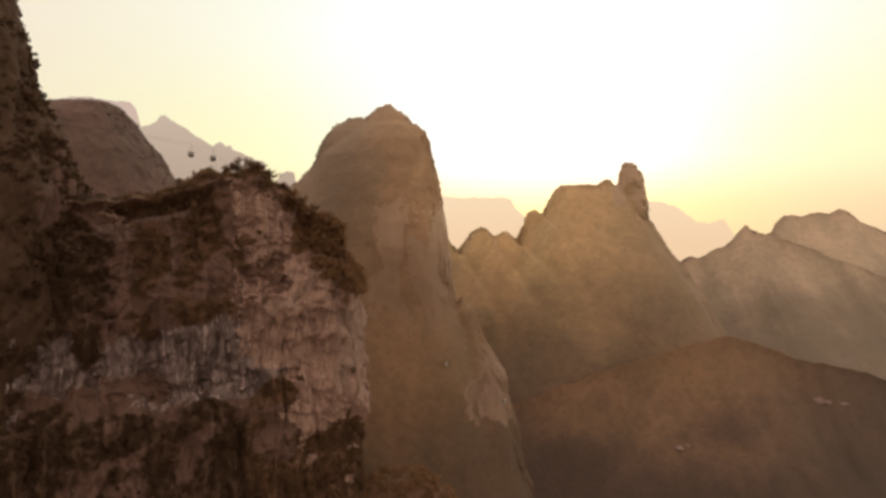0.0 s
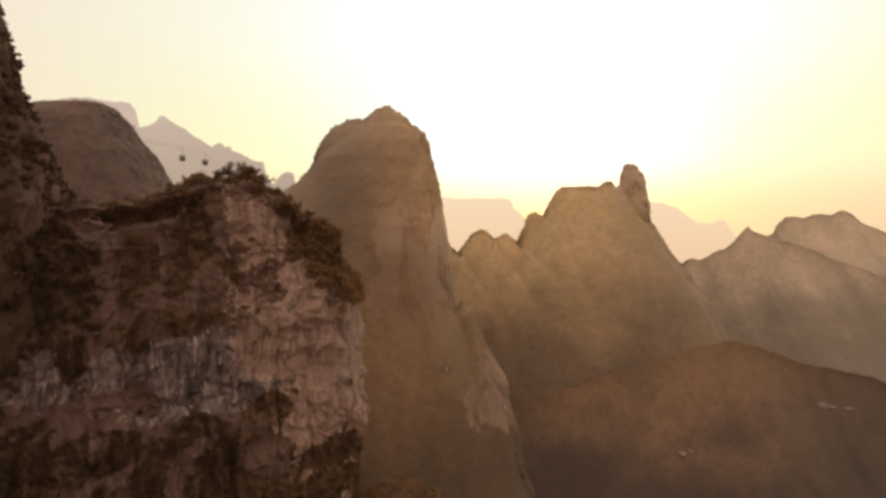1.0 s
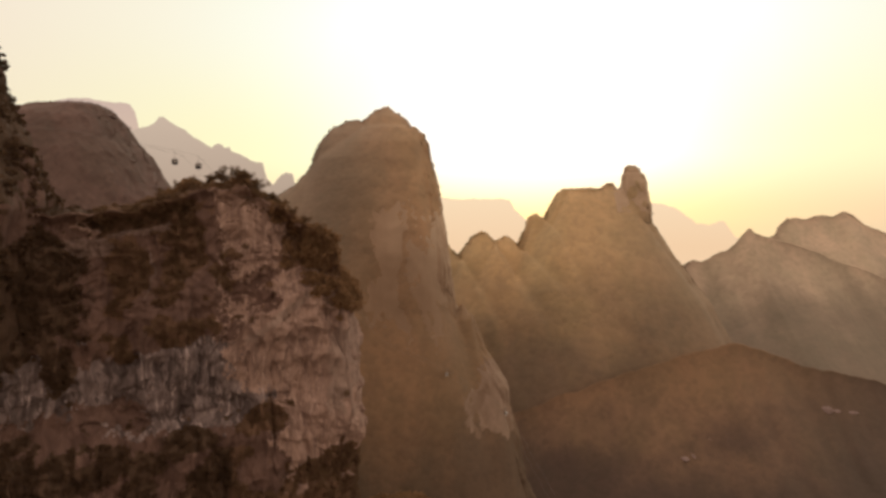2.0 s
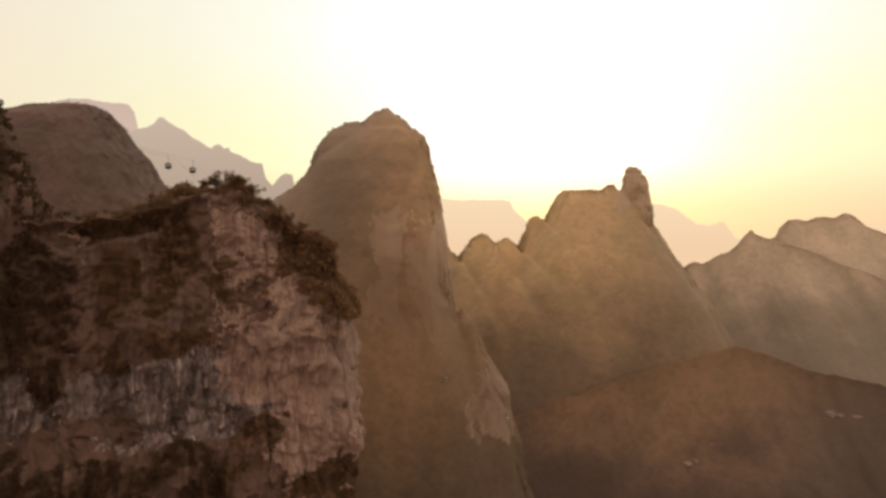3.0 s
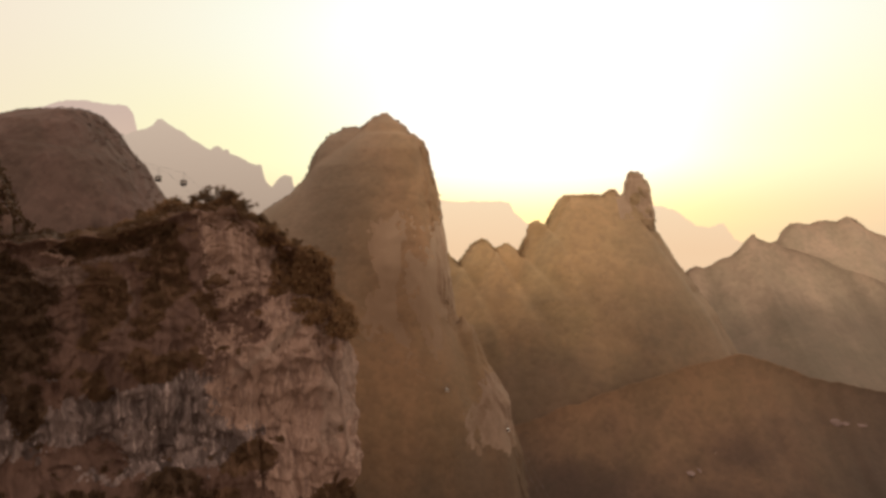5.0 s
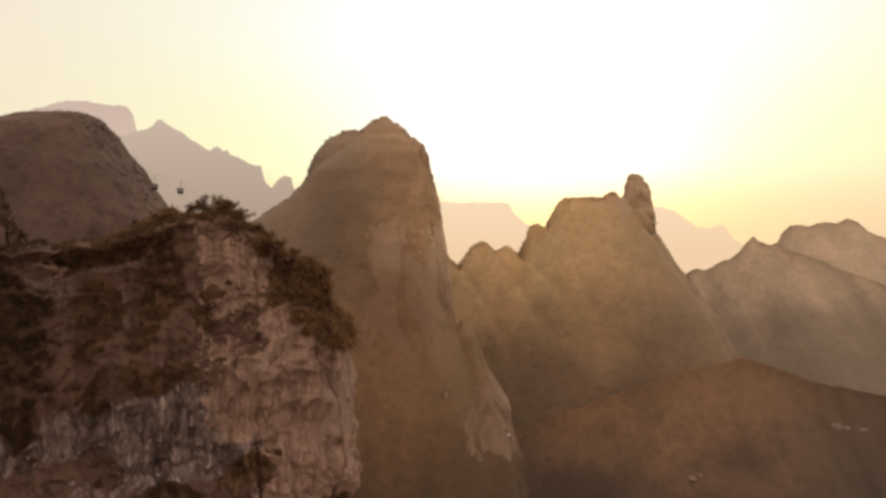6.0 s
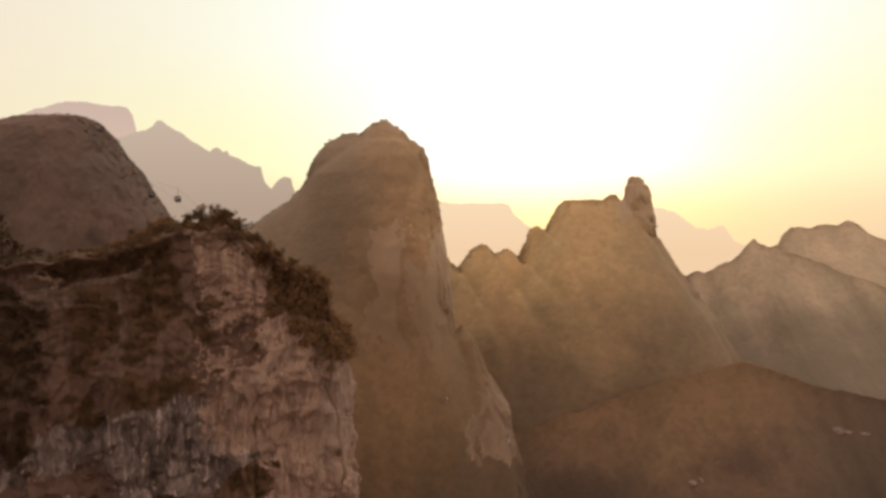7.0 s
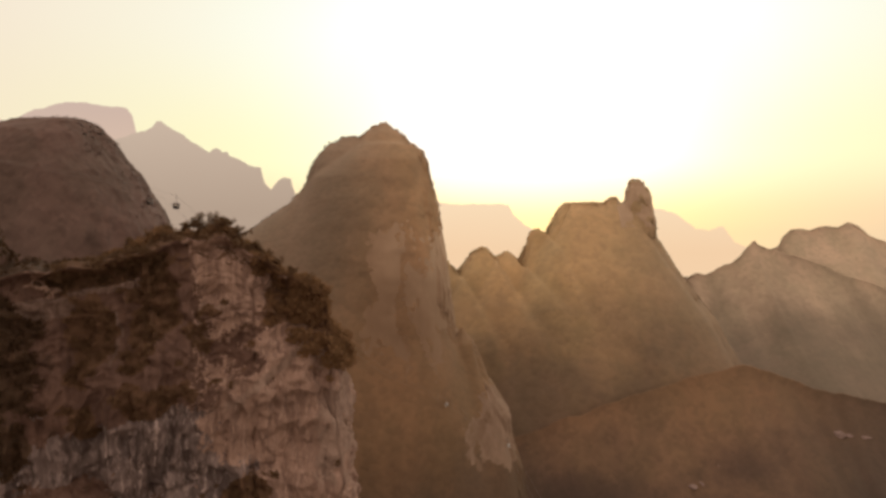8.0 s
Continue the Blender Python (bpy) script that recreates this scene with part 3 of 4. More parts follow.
# patches of bushes on the cliff: x, height, half width, half height
PATCHES = [(-69.6, 2, 4.5, 14), (-73, -9, 4, 8), (-84.5, -8.0, 4.8, 9), (-72.1, -23.3, 5.6, 4.4), (-85.2, -27.9, 2.0, 3.8), (-97.8, -32.8, 3.2, 5.7), (-100, -9.4, 4.5, 14), (-109, -16, 8, 16),
           (-39.9, 3.3, 6.2, 11), (-44.5, 6, 5.5, 9), (-34.5, -5.5, 5, 8), (-98, -9, 5.5, 13), (-95, -58, 7, 6), (-77, -58.5, 6, 3.5), (-59, -60, 6, 3.5), (-31, -10, 3, 5), (-51.6, -51, 6.4, 4.2), (-68.4, -54.2, 5.8, 3.6), (-34, -70, 8.5, 7.5), (-86.8, -57.8, 6.8, 4.6), (-64.2, -70.6, 8.4, 9.7), (-35.5, -77, 9, 12),
           (-104, -61, 8, 12), (-79, -68, 5, 9), (-77, 8, 8, 4), (-88, 5.5, 6, 2.6), (-60, 18, 10, 2.5), (-48, 14, 6, 2.5), (-113, -36, 3, 9), (-47, -82, 14, 10), (-90, -84, 26, 11)]


def shelf_of(c):
    """The pale sloping shelf and the rubble beside it, bare of bushes."""
    x, z = c[:, 0], c[:, 2]
    wob = fbm(x / 9, c[:, 1] / 9, z / 7, 115, 5, 0.6)
    shelf = (np.abs(z - 2.6 - 0.22 * (x + 82) + 1.6 * wob) < 1.1) & (x > -89.5) & (x < -74)
    return shelf | (((x + 92.2) / 3.6) ** 2 + ((z + 1.5) / 2.0) ** 2 + 1.3 * wob < 1) | ((np.abs(x + 79.2 + 0.5 * wob) < 0.35) & (np.abs(z + 9) < 6.5))


def patch_mask(c, n):
    m = np.zeros(len(c))
    jag = 1.05 * fbm(c[:, 0] / 8, c[:, 1] / 8, c[:, 2] / 6, 111, 5, 0.62)
    for x, z, w, h in PATCHES:
        m = np.maximum(m, ((c[:, 0] - x) / w) ** 2 + ((c[:, 2] - z) / h) ** 2 + 0.8 * jag < 1)
    m = np.maximum(m, (c[:, 2] > -26) * (c[:, 0] < -40) * (jag < -0.85))
    return np.maximum(m, (c[:, 2] + 72 + 8 * jag < 0) * (jag < 0.4))


def bush_mask(c, n):
    m = np.maximum(patch_mask(c, n), 0.3 * (n[:, 2] > 0.8)) * ~shelf_of(c)
    return np.maximum(m, 0.001) * (c[:, 2] > -110) * (c[:, 0] > -150) * (c[:, 1] < 245)


def wall_zone(c, n):
    """0 stained, 1 clean grey, 2 pale, 3 overgrown, 4 tan, 5 the shaded copy of 3 in the gully and at the foot, 6
    dusty shelf.
    """
    x, z = c[:, 0], c[:, 2]
    wob = fbm(x / 9, c[:, 1] / 9, z / 7, 115, 5, 0.6) + 0.3 * value_noise(x / 0.7, c[:, 1] / 0.7, z / 1.0, 116)
    edge = np.interp(x, [-130, -100, -60, -53, -38, -27], [-26, -31, -29, -26, -13, -9])
    # above the edge, tan right of x -61 paints in a bright veil of light
    k = np.where(z + 4 * wob < edge, np.where(x > -57 + 7 * wob, 4, 1), np.where((x > -61 + 6 * wob) & (wob > -0.35), 4, 0))
    k = np.where((k == 1) & (x < -84 + 8 * wob) & (z < -43 + 4 * wob), 0, k)
    k = np.where((z + 4 * wob < -52) & (x < -45 + 4 * wob), 0, k)
    scar = (np.abs(z - edge + 1.0 + 1.5 * wob) < 1.3) & (x > -56) & (x < -36)
    slab = (x + 0.25 * z + 2 * wob > -62) & (x + 0.25 * z + 2 * wob < -43.5) & (z > -6 + 3 * wob) & (z < 15)
    corner = (x > -35 + 2 * wob) & (z < -11) & (z > -52 + 6 * wob)
    facet = (x < -88 + 4 * wob) & (z > -3 + 5 * wob) & (z < 14)
    k = np.where(slab | (facet & (wob > -0.1)), 4, k)
    k = np.where(scar | (slab & (wob > 0.5)) | (corner & (wob > -0.15)), 2, k)
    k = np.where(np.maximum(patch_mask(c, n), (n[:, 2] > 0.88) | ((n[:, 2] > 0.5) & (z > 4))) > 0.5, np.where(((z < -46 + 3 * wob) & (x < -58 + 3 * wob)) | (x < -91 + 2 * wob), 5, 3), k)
    return np.where(shelf_of(c), 6, k)


rock_wall = part("rock_wall", wall_v, wall_q, ROCK_NEAR, cliff)
paint(rock_wall, [ROCK_CLEAN, ROCK_PALE, UNDERGROWTH, ROCK_TAN, UNDERGROWTH_SHADED, ROCK_SHELF], wall_zone)
TOWER = [(96, -172, -148, 172, 12), (90, -190, -138, 168, 20), (78, -205, -129, 167, 24), (64, -215, -122.5, 166, 27), (55, -220, -117.5, 165, 28),
         (47, -225, -115, 165, 28), (38, -230, -112, 164, 28), (33, -232, -110, 164, 28), (25, -235, -107.5, 163, 28), (17, -238, -104, 162, 28),
         (9, -240, -101, 161, 28), (-5, -242, -103, 160, 28), (-40, -245, -110, 158, 27), (-150, -260, -104, 152, 30)]
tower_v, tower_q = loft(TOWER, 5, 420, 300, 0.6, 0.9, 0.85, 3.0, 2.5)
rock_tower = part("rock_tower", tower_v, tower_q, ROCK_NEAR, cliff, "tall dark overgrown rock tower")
paint(rock_tower, [ROCK_CLEAN, UNDERGROWTH_SHADED], lambda c, n: np.where(fbm(c[:, 0] / 12, c[:, 1] / 12, c[:, 2] / 16, 117, 5, 0.6) > np.where(c[:, 2] < -28, -0.05, -0.75), 2, np.where(c[:, 2] < -24, 1, 0)))

knoll_v, knoll_q = loft([(-85, -16, -10, 208, 3), (-87.5, -25, -3, 208, 8), (-92, -31, 1, 207, 12), (-103, -40, 5, 206, 18), (-150, -60, 20, 204, 40)], 9, 160, 90, 1.2, 0.4)
part("foot_knoll", knoll_v, knoll_q, UNDERGROWTH, cliff, "brown knoll grown over with bushes")

# ---- wooded peaks ----
peaks = {}


def mountain(key, name, label, pieces, mat, category="mountain", more=(), zone=None):
    top = thing(name, label, category)
    for pname, geo in pieces:
        ob = part(pname, geo[0], geo[1], mat, top)
        if zone:
            paint(ob, more, zone)
    peaks[key] = joined([geo for _, geo in pieces])
    return top


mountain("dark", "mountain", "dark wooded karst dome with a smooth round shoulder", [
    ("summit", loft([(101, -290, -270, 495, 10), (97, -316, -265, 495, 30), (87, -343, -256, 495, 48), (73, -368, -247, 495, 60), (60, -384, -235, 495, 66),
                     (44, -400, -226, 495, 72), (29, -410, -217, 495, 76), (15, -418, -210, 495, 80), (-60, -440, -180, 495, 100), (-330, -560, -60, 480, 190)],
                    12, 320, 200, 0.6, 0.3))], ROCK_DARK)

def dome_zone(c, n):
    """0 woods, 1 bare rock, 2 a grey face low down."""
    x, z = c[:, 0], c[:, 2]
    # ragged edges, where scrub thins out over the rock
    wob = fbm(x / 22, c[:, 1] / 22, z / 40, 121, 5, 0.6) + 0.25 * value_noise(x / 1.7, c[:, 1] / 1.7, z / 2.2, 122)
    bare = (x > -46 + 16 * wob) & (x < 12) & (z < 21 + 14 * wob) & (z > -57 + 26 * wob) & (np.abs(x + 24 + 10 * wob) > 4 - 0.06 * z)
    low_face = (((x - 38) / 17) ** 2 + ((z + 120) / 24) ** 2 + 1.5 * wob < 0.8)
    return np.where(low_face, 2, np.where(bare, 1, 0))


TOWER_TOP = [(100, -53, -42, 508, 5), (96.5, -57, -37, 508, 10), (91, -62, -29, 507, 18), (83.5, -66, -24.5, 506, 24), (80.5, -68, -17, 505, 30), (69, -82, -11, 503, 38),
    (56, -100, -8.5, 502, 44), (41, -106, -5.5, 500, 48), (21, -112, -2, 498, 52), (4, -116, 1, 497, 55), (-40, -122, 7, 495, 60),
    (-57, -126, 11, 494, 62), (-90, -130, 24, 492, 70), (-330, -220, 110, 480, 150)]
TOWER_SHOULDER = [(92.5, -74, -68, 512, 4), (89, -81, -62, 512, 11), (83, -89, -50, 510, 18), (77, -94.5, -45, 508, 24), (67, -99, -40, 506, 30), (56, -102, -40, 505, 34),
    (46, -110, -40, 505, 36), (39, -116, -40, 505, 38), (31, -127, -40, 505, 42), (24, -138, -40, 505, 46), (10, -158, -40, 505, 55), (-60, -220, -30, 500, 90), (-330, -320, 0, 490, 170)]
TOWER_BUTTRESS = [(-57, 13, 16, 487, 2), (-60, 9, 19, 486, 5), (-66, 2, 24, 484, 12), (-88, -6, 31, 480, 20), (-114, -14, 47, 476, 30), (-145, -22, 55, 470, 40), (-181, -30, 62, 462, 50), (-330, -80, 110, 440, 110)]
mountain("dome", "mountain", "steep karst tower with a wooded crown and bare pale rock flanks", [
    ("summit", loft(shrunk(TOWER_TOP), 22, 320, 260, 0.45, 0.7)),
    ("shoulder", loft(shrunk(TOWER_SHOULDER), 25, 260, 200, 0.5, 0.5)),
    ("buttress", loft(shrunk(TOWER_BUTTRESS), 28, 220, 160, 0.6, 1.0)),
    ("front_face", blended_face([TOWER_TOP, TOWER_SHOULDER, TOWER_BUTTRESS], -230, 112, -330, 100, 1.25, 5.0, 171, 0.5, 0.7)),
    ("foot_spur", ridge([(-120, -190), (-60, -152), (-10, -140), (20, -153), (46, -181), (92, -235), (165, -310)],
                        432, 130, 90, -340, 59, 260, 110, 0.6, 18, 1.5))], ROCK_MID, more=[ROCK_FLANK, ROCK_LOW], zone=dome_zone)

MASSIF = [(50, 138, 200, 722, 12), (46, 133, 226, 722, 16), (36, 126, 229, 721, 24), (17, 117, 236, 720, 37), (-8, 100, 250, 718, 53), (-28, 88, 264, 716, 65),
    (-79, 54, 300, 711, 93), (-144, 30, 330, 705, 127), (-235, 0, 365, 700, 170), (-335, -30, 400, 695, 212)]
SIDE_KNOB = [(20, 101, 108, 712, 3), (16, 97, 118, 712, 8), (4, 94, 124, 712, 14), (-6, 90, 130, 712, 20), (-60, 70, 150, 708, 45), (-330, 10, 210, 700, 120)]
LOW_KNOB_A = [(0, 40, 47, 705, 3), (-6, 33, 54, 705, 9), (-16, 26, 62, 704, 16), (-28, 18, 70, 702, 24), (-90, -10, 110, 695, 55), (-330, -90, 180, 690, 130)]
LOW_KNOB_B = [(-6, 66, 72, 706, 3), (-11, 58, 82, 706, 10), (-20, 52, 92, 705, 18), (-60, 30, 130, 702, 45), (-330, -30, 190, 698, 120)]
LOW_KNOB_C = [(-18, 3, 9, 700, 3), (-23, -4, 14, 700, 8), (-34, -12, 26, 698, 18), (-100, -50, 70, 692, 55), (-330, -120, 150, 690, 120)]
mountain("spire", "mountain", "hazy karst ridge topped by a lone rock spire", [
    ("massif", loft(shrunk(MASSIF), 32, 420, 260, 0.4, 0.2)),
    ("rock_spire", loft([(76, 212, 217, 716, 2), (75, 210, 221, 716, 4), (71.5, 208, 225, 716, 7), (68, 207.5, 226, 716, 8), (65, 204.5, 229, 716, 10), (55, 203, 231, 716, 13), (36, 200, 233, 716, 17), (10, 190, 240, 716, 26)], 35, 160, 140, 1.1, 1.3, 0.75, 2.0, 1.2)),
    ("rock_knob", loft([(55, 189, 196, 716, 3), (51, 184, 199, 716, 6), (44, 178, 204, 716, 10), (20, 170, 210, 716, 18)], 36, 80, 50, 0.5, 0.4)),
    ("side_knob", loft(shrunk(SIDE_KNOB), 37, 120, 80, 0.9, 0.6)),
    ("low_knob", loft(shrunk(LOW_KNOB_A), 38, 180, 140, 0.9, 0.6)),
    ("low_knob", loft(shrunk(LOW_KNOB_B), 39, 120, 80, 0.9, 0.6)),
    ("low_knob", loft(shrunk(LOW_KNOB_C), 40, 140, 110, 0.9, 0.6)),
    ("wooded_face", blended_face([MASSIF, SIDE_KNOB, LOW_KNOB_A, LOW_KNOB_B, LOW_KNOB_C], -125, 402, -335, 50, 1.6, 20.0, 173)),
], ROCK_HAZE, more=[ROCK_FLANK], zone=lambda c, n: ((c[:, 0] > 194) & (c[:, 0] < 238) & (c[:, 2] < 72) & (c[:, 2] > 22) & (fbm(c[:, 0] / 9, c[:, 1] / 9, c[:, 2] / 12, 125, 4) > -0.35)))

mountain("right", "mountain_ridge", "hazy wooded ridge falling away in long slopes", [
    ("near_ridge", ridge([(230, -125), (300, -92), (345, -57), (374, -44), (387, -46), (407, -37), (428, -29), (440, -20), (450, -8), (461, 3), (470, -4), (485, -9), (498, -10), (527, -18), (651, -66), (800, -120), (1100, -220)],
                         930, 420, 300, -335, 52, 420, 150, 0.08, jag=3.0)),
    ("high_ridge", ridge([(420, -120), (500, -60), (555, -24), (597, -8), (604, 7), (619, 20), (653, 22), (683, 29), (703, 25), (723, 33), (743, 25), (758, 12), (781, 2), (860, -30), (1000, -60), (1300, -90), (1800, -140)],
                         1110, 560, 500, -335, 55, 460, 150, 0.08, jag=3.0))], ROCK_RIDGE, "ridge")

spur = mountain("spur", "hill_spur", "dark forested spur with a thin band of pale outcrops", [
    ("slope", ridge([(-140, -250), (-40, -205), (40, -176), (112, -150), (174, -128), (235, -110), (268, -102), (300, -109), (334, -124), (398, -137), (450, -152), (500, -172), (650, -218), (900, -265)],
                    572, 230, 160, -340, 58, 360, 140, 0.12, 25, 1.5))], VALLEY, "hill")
spur_tree = BVHTree.FromPolygons(peaks["spur"][0].tolist(), peaks["spur"][1].tolist())
for k, (x, z, w, h) in enumerate([(345, -159, 5, 1.7), (355, -160.5, 6.5, 0.9), (368, -161.5, 8, 0.8), (380, -160, 5, 0.6), (412, -156, 10, 1.0), (213, -189, 3, 0.8), (205, -191, 2, 0.6), (231, -178, 6, 0.6)]):
    hit = spur_tree.ray_cast(Vector((x, 250, z)), Vector((0, 1, 0)))[0]
    y = hit.y if hit else 545
    part("outcrop", *loft([(z + h, x - w * 0.5, x + w * 0.3, y + 3, 1.5), (z + h * 0.6, x - w * 0.8, x + w * 0.6, y + 2.8, 2.4), (z, x - w, x + w * 0.8, y + 2.5, 2.6),
                           (z - h, x - w * 0.7, x + w, y + 2.2, 2.8), (z - 2 * h, x - w * 0.4, x + w * 0.6, y + 2, 3)], 140 + k, 90, 50, 4.0, 3.0, 1.0, 1.5, 1.2), ROCK_OUTCROP, spur, "small pale bare outcrop")

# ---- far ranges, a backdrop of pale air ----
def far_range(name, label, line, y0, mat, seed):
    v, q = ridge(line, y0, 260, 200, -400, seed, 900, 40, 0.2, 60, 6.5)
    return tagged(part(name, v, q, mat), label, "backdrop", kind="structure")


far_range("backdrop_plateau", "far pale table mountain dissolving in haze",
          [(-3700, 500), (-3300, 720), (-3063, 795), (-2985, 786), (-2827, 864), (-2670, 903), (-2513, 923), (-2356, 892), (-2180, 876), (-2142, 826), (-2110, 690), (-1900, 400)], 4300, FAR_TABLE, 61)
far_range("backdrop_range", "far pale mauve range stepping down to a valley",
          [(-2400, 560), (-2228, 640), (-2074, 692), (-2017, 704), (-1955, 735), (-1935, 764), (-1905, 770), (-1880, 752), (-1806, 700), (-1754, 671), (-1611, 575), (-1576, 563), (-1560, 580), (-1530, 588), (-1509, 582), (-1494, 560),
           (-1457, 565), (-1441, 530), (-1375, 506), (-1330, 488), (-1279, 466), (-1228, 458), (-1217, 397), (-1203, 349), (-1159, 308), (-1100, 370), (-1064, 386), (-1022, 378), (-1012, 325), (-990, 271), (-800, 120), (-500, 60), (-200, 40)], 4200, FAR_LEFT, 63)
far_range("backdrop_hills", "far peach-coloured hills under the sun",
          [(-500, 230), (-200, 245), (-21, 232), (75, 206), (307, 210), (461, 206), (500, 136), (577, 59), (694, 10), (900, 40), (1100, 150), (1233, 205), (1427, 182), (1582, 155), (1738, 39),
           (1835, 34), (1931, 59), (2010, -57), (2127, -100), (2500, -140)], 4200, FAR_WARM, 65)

# ---- woods and bushes ----
rng = np.random.default_rng(7)


def woods(name, label, key, count, size, mat, seed, bare=None, crest=1.0):
    """Trees along a mountain's crests and down the edges of its flanks, where the canopy breaks up."""
    v, q = peaks[key]

    def mask(c, n):
        m = fbm(c[:, 0] / 14, c[:, 1] / 14, c[:, 2] / 14, seed, 3)
        w = step(0.26, 0.05, np.abs(n[:, 1]) + 0.1 * m) * step(-90, -30, c[:, 2])
        w = w if bare is None else w * np.where(bare(c, n), 0.0, 1.0)
        # the skyline itself
        b = ((c[:, 0] - c[:, 0].min()) / 3).astype(int)
        top = np.full(b.max() + 1, -1e9)
        np.maximum.at(top, b, c[:, 2])
        return w + crest * step(4.0, 1.0, top[b] - c[:, 2]) * step(-0.3, 0.2, m) * (c[:, 2] > -60)
    p, n = scatter(v, q, count, mask, rng)
    r = size * (0.5 + 1.0 * rng.random(count) ** 2.0)
    tv, tq = tufts(p - n * r[:, None] * 0.08, r, rng, 14, 0.4, 0.8, n + (0, 0, 0.25), 0.35)
    return tagged(part(name, tv, tq, mat, smooth=False), label, "woods", kind="stuff")


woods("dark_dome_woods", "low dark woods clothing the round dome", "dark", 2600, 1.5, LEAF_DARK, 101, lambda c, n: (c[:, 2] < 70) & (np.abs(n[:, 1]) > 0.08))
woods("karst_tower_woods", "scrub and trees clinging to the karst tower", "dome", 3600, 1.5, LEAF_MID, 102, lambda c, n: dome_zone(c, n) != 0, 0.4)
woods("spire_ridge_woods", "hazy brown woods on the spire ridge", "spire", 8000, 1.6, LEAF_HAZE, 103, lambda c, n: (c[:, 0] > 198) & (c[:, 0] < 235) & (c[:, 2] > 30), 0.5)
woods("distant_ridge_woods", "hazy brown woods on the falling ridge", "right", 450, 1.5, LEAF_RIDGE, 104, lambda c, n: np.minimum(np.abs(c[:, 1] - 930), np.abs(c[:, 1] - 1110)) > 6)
def corner_mask(c, n):
    m = fbm(c[:, 0] / 5, c[:, 1] / 5, c[:, 2] / 5, 119, 3)
    return (c[:, 0] > -42) * (c[:, 2] > -21 - 0.9 * (c[:, 0] + 30)) * (c[:, 2] < 3) * (c[:, 1] < 214) * step(-0.4, 0.2, m)


p, n = scatter(wall_v, wall_q, 8500, bush_mask, rng)
r = 0.55 + 1.0 * rng.random(len(p)) ** 2
# gully and foot bushes take the shaded leaves, brow bushes the lit ones
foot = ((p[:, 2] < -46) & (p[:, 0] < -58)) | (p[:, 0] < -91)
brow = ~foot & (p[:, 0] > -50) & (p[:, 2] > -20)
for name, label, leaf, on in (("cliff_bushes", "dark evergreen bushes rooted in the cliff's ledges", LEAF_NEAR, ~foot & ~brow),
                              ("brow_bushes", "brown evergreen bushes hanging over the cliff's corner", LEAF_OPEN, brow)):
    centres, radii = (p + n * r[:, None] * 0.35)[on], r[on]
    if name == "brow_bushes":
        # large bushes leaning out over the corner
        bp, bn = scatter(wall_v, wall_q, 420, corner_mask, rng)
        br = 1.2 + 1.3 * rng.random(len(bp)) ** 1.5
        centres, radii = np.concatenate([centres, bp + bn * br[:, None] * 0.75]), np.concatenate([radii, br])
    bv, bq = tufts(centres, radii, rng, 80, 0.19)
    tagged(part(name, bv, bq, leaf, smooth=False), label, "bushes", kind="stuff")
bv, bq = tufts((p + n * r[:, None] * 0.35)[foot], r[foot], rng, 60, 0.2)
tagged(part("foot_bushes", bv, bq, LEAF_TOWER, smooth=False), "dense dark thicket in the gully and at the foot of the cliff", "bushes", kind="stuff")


p, n = scatter(knoll_v, knoll_q, 1500, lambda c, n: (c[:, 2] > -115) * step(-0.2, 0.4, n[:, 2]), rng)
r = 0.8 + 1.2 * rng.random(len(p)) ** 2
bv, bq = tufts(p + n * r[:, None] * 0.35, r, rng, 60, 0.2)
tagged(part("knoll_bushes", bv, bq, LEAF_OPEN, smooth=False), "brown bushes crowding a knoll below the cliff", "bushes", kind="stuff")


def tower_mask(c, n):
    m = fbm(c[:, 0] / 9, c[:, 1] / 9, c[:, 2] / 12, 113, 3)
    return (step(-0.35, 0.1, m) + 0.4 * (n[:, 2] > 0.4)) * (c[:, 2] > -60) * (c[:, 1] < 200)


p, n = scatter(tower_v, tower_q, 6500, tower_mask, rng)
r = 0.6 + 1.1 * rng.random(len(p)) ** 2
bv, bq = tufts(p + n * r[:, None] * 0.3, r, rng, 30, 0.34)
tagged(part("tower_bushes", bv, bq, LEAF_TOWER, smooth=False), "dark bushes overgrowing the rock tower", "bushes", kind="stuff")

# ---- trees along the crest ----
near_tree = BVHTree.FromPolygons(wall_v.tolist(), wall_q.tolist())
spots = []
for _ in range(520):
    x, y = -84 + 50 * rng.random(), 0
    y = np.interp(x, [-90, -70, -34], [180, 184, 197]) + 9 * rng.random()
    hit = near_tree.ray_cast(Vector((x, y, 200)), Vector((0, 0, -1)))[0]
    if hit:
        spots.append((hit.x, hit.y, hit.z))
r = (0.7 + 1.1 * rng.random(len(spots)) ** 1.5) * np.array([1.25 if -66 < q[0] < -44 else 1.35 if -80 < q[0] < -71 else 0.75 for q in spots])
bv, bq = tufts(np.array(spots) + r[:, None] * (0, 0, 0.5), r, rng, 80, 0.15)
tagged(part("crest_bushes", bv, bq, LEAF_OPEN, smooth=False), "dense dark bushes along the cliff's crest", "bushes", kind="stuff")


def tube(path, radii, sides=7):
    path, verts = np.array(path, float), []
    for k, c in enumerate(path):
        d = path[min(k + 1, len(path) - 1)] - path[max(k - 1, 0)]
        d /= np.linalg.norm(d)
        a = np.cross(d, (0.3, 0.9, 0.2))
        a /= np.linalg.norm(a)
        b = np.cross(d, a)
        for j in range(sides):
            g = 2 * math.pi * j / sides
            verts.append(c + radii[k] * (a * math.cos(g) + b * math.sin(g)))
    return np.array(verts), grid_quads(len(path), sides, True)


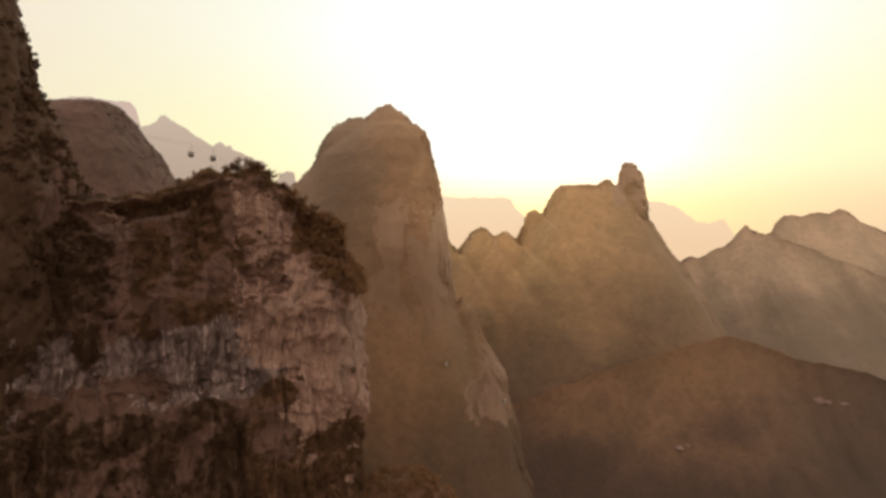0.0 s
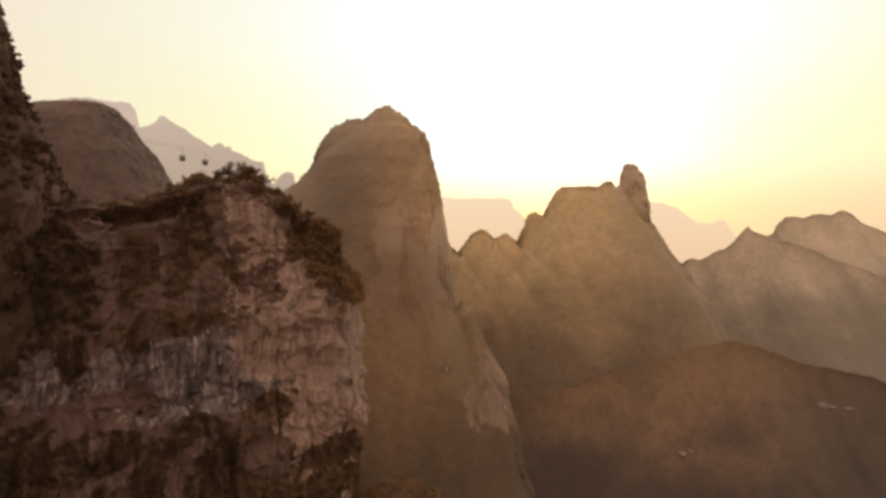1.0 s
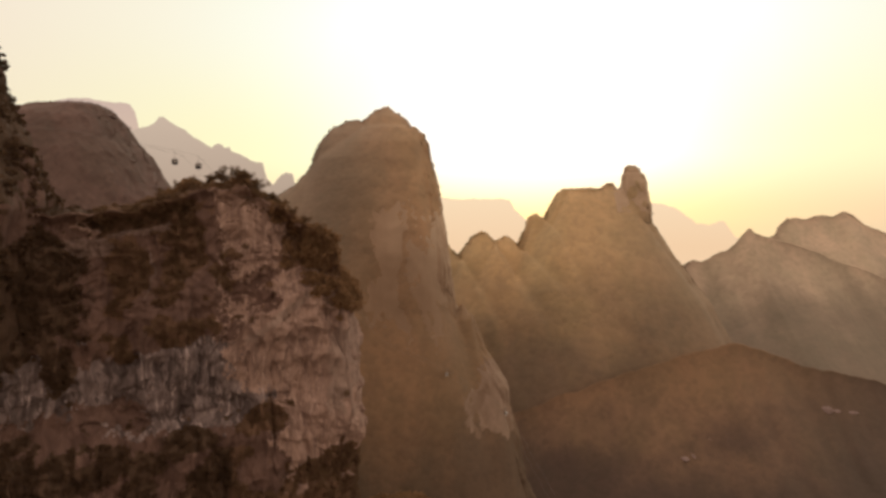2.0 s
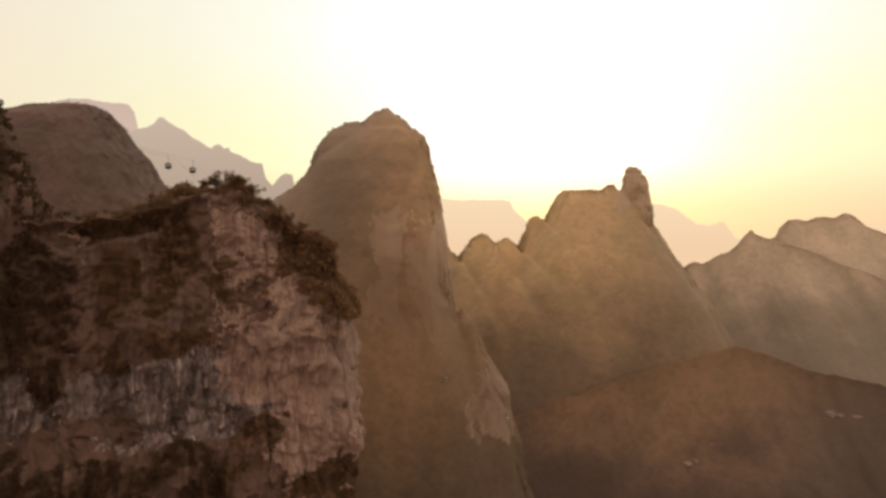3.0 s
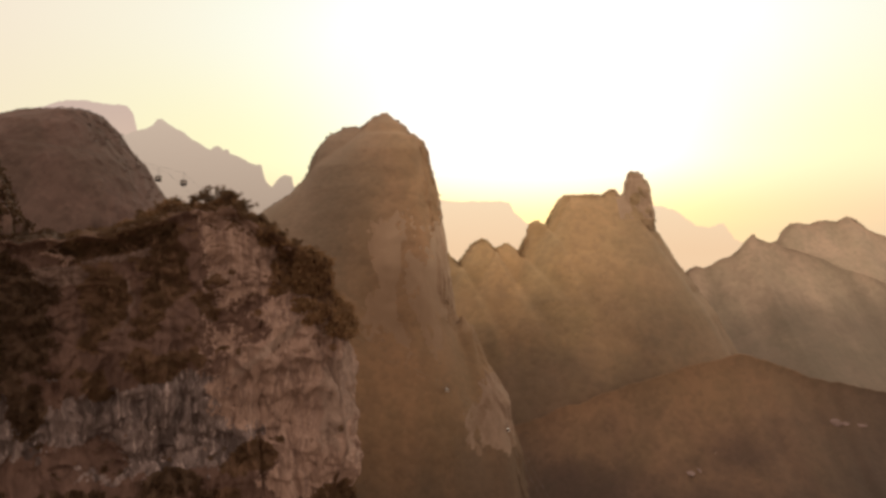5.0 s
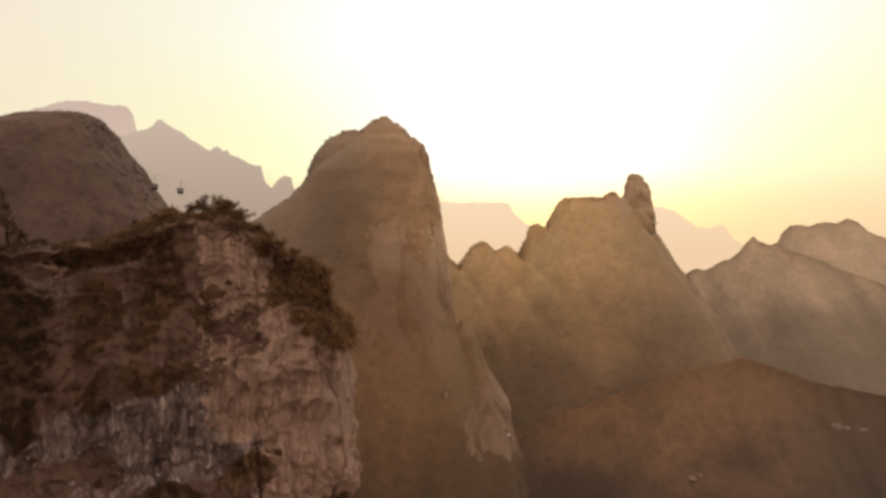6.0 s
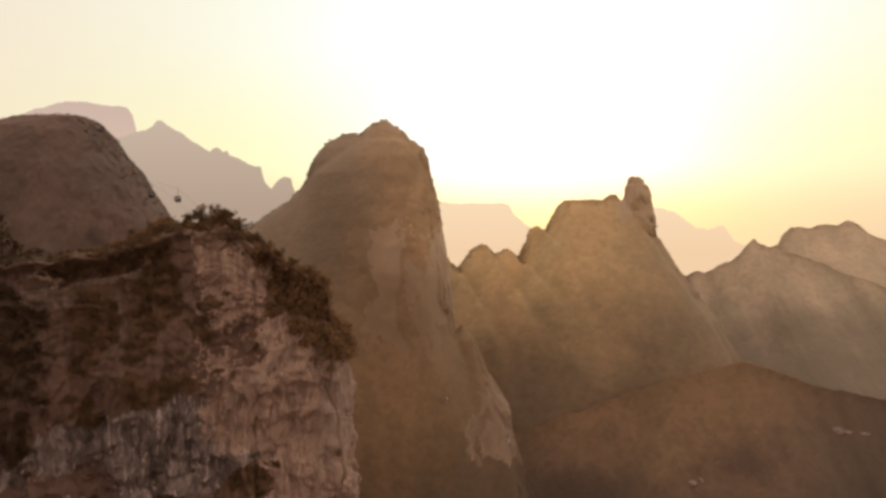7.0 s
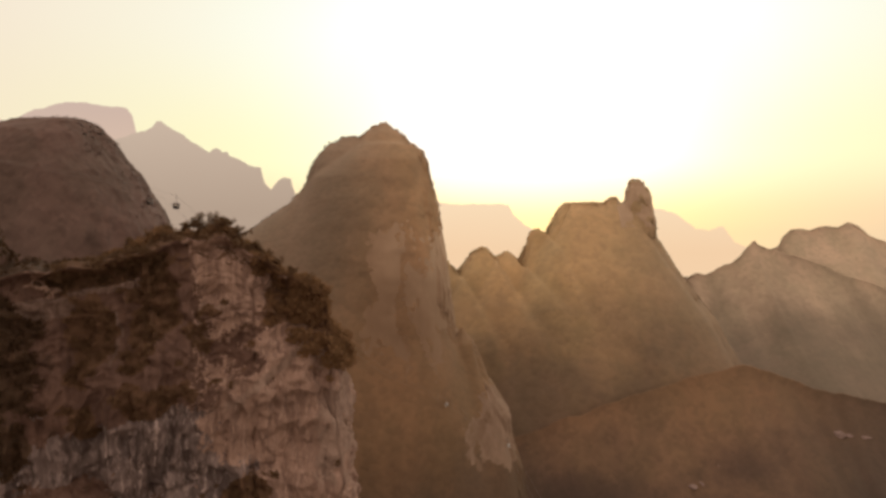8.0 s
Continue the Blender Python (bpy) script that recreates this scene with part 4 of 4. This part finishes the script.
def tree(x, y, height, spread, seed):
    rt = np.random.default_rng(seed)
    hit = near_tree.ray_cast(Vector((x, y, 200)), Vector((0, 0, -1)))[0]
    z = hit.z if hit else 10
    top = thing("tree", "small dark crooked evergreen tree on the cliff edge", "tree", "trees along the crest", at=(x, y, z - 0.2))
    lean = rt.normal(size=2) * 0.12
    stem = [(lean[0] * h + 0.1 * rt.normal(), lean[1] * h + 0.1 * rt.normal(), h) for h in np.linspace(0, height * 0.85, 7)]
    part("trunk", *tube(stem, np.linspace(0.035, 0.012, 7) * height), BARK, top)
    mids, sizes = [], []
    for k in range(7):
        s = np.array(stem[3 + k % 4])
        a = rt.random() * 6.28
        reach = spread * (0.4 + 0.6 * rt.random())
        tip = s + np.array([math.cos(a) * reach, math.sin(a) * reach, height * (0.05 + 0.22 * rt.random())])
        bend = (s + tip) / 2 + np.array([0, 0, -0.06 * height])
        part("limb", *tube([s, bend, tip], [0.011 * height, 0.008 * height, 0.003 * height], 5), BARK, top)
        for g in (0.45, 0.75, 1.0, 1.0, 1.0):
            mids.append(s + (tip - s) * g + rt.normal(size=3) * (0.2 * spread, 0.2 * spread, 0.16 * spread))
            sizes.append(spread * (0.2 + 0.24 * rt.random()))
    mids.append(np.array(stem[-1]))
    sizes.append(spread * 0.35)
    part("crown", *tufts(np.array(mids), np.array(sizes), rt, 130, 0.12, 0.85), LEAF_NEAR, top, smooth=False)
    return top


TREES = [(-63, 189, 5.5, 2.6), (-60, 190, 5.0, 2.4), (-57.5, 191, 4.2, 2.2), (-66.5, 189, 3.4, 2.0), (-54, 190, 4.0, 2.3), (-51, 191, 3.6, 2.0), (-48, 192, 3.4, 1.9), (-44.5, 193, 3.2, 1.8),
         (-75, 188, 3.4, 2.2), (-79, 187, 2.8, 1.9), (-71.5, 188, 2.8, 1.7), (-41, 194, 2.8, 1.7), (-58.5, 188, 3.6, 2.1), (-37.5, 196, 2.6, 1.6), (-86, 186, 2.4, 1.6), (-46.5, 190, 2.6, 1.7)]
for k, (x, y, h, s) in enumerate(TREES):
    tree(x, y, 0.95 * h, s, 300 + k)

# ---- cableway ----
CABIN = plain("dark_cabin_paint", (0.06, 0.05, 0.05), 0.35)
STEEL = plain("galvanised_steel", (0.30, 0.29, 0.28), 0.45, 0.9)
gm, gn, gl, gb = material("cabin_glass")
gb.inputs["Base Color"].default_value = (0.62, 0.60, 0.58, 1)
gb.inputs["Roughness"].default_value, gb.inputs["Transmission Weight"].default_value, gb.inputs["IOR"].default_value = 0.03, 1.0, 1.45
GLASS = gm


def box(bm, cx, cy, cz, sx, sy, sz, bevel=0.0):
    made = bmesh.ops.create_cube(bm, size=1.0, matrix=Matrix.Translation((cx, cy, cz)) @ Matrix.Diagonal((sx, sy, sz, 1)))["verts"]
    if bevel:
        edges = {e for v in made for e in v.link_edges}
        bmesh.ops.bevel(bm, geom=list(edges), offset=bevel, segments=2, affect="EDGES")


def gondola(m, label, paint_of):
    """An eight-seat cabin: lower shell, window band, roof, long hanger and grip. Its origin is on the rope."""
    top = thing("gondola", label, "cable car", "cabins of the cableway")
    bm = bmesh.new()
    box(bm, 0, 0, -3.78, 1.9, 2.05, 0.75, 0.26)
    bm_part("shell", bm, paint_of, top, smooth=True)
    bm = bmesh.new()
    box(bm, 0, 0, -2.48, 1.7, 1.85, 0.22, 0.09)
    bm_part("roof", bm, paint_of, top, smooth=True)
    for sx in (-1, 1):
        for sy in (-1, 1):
            bm = bmesh.new()
            box(bm, sx * 0.86, sy * 0.92, -3.0, 0.09, 0.09, 0.95, 0.02)
            bm_part("corner_post", bm, CABIN, top)
    for sx, sy, w, d in ((0, -0.95, 1.6, 0.03), (0, 0.95, 1.6, 0.03), (-0.89, 0, 0.03, 1.72), (0.89, 0, 0.03, 1.72)):
        bm = bmesh.new()
        box(bm, sx, sy, -3.0, w, d, 0.86)
        pane = bm_part("window", bm, GLASS, top)
        bm = bmesh.new()
        for dz in (-0.45, 0.45):
            box(bm, sx, sy, -3.0 + dz, w + 0.05, d + 0.05, 0.07)
        for e in (-1, 1):
            box(bm, sx + e * (w / 2 if w > d else 0), sy + e * (d / 2 if d > w else 0), -3.0, 0.06, 0.06, 0.83)
        bm_part("window_frame", bm, CABIN, pane)
    for sx in (-1, 1):
        bm = bmesh.new()
        box(bm, sx * 0.5, 0, -3.38, 0.42, 1.6, 0.12, 0.04)
        bm_part("bench", bm, CABIN, top)
    hanger = part("hanger", *tube([(0, 0, -2.35), (0, 0, -1.6), (0.12, 0, -0.9), (0.28, 0, -0.35), (0.12, 0, -0.06)], [0.07, 0.07, 0.07, 0.065, 0.06], 8), STEEL, top)
    bm = bmesh.new()
    box(bm, 0.02, 0, -0.02, 0.3, 0.55, 0.2, 0.05)
    bm_part("grip", bm, STEEL, hanger)
    top.matrix_world = m
    return top


# the two ropes climb from the valley, pass behind the cliff and cross its crest
def rope_line(shift):
    pts = [(84, 405, -190), (42, 415, -116), (2.6, 425, -92.3), (-30, 400, -70), (-60, 300, -18), (-81, 216, 27.5), (-88, 216, 29.5), (-120, 222, 36), (-170, 232, 44)]
    return [(x + shift[0], y + shift[1], z + shift[2]) for x, y, z in pts]


for shift in ((0, 0, 0), (-4.5, -1.5, 0)):
    cable = thing("haul_cable", "thin dark steel cable of the cableway", "cable", "cables of the cableway")
    part("rope", *tube(rope_line(shift), [0.03] * 9, 6), STEEL, cable)
first = gondola(pose(-81, 215.8, 27.6, 0, 0, 20), "dark cable car cabin with glass sides hanging above the crest", CABIN)
copy_thing(first, pose(-88.0, 214, 28.8, 0, 0, 20))
# same cabins, light put into the paint: low ones pale as front-lit, upper dark
PAINT_LIT = plain("lit_cabin_paint", (0.8, 0.79, 0.77), 0.3)
low = gondola(pose(2.6, 425, -92.3, 0, 0, -20), "light-catching cable car cabin, painted pale, low over the valley", PAINT_LIT)
copy_thing(low, pose(42, 415, -116, 0, 0, -20))
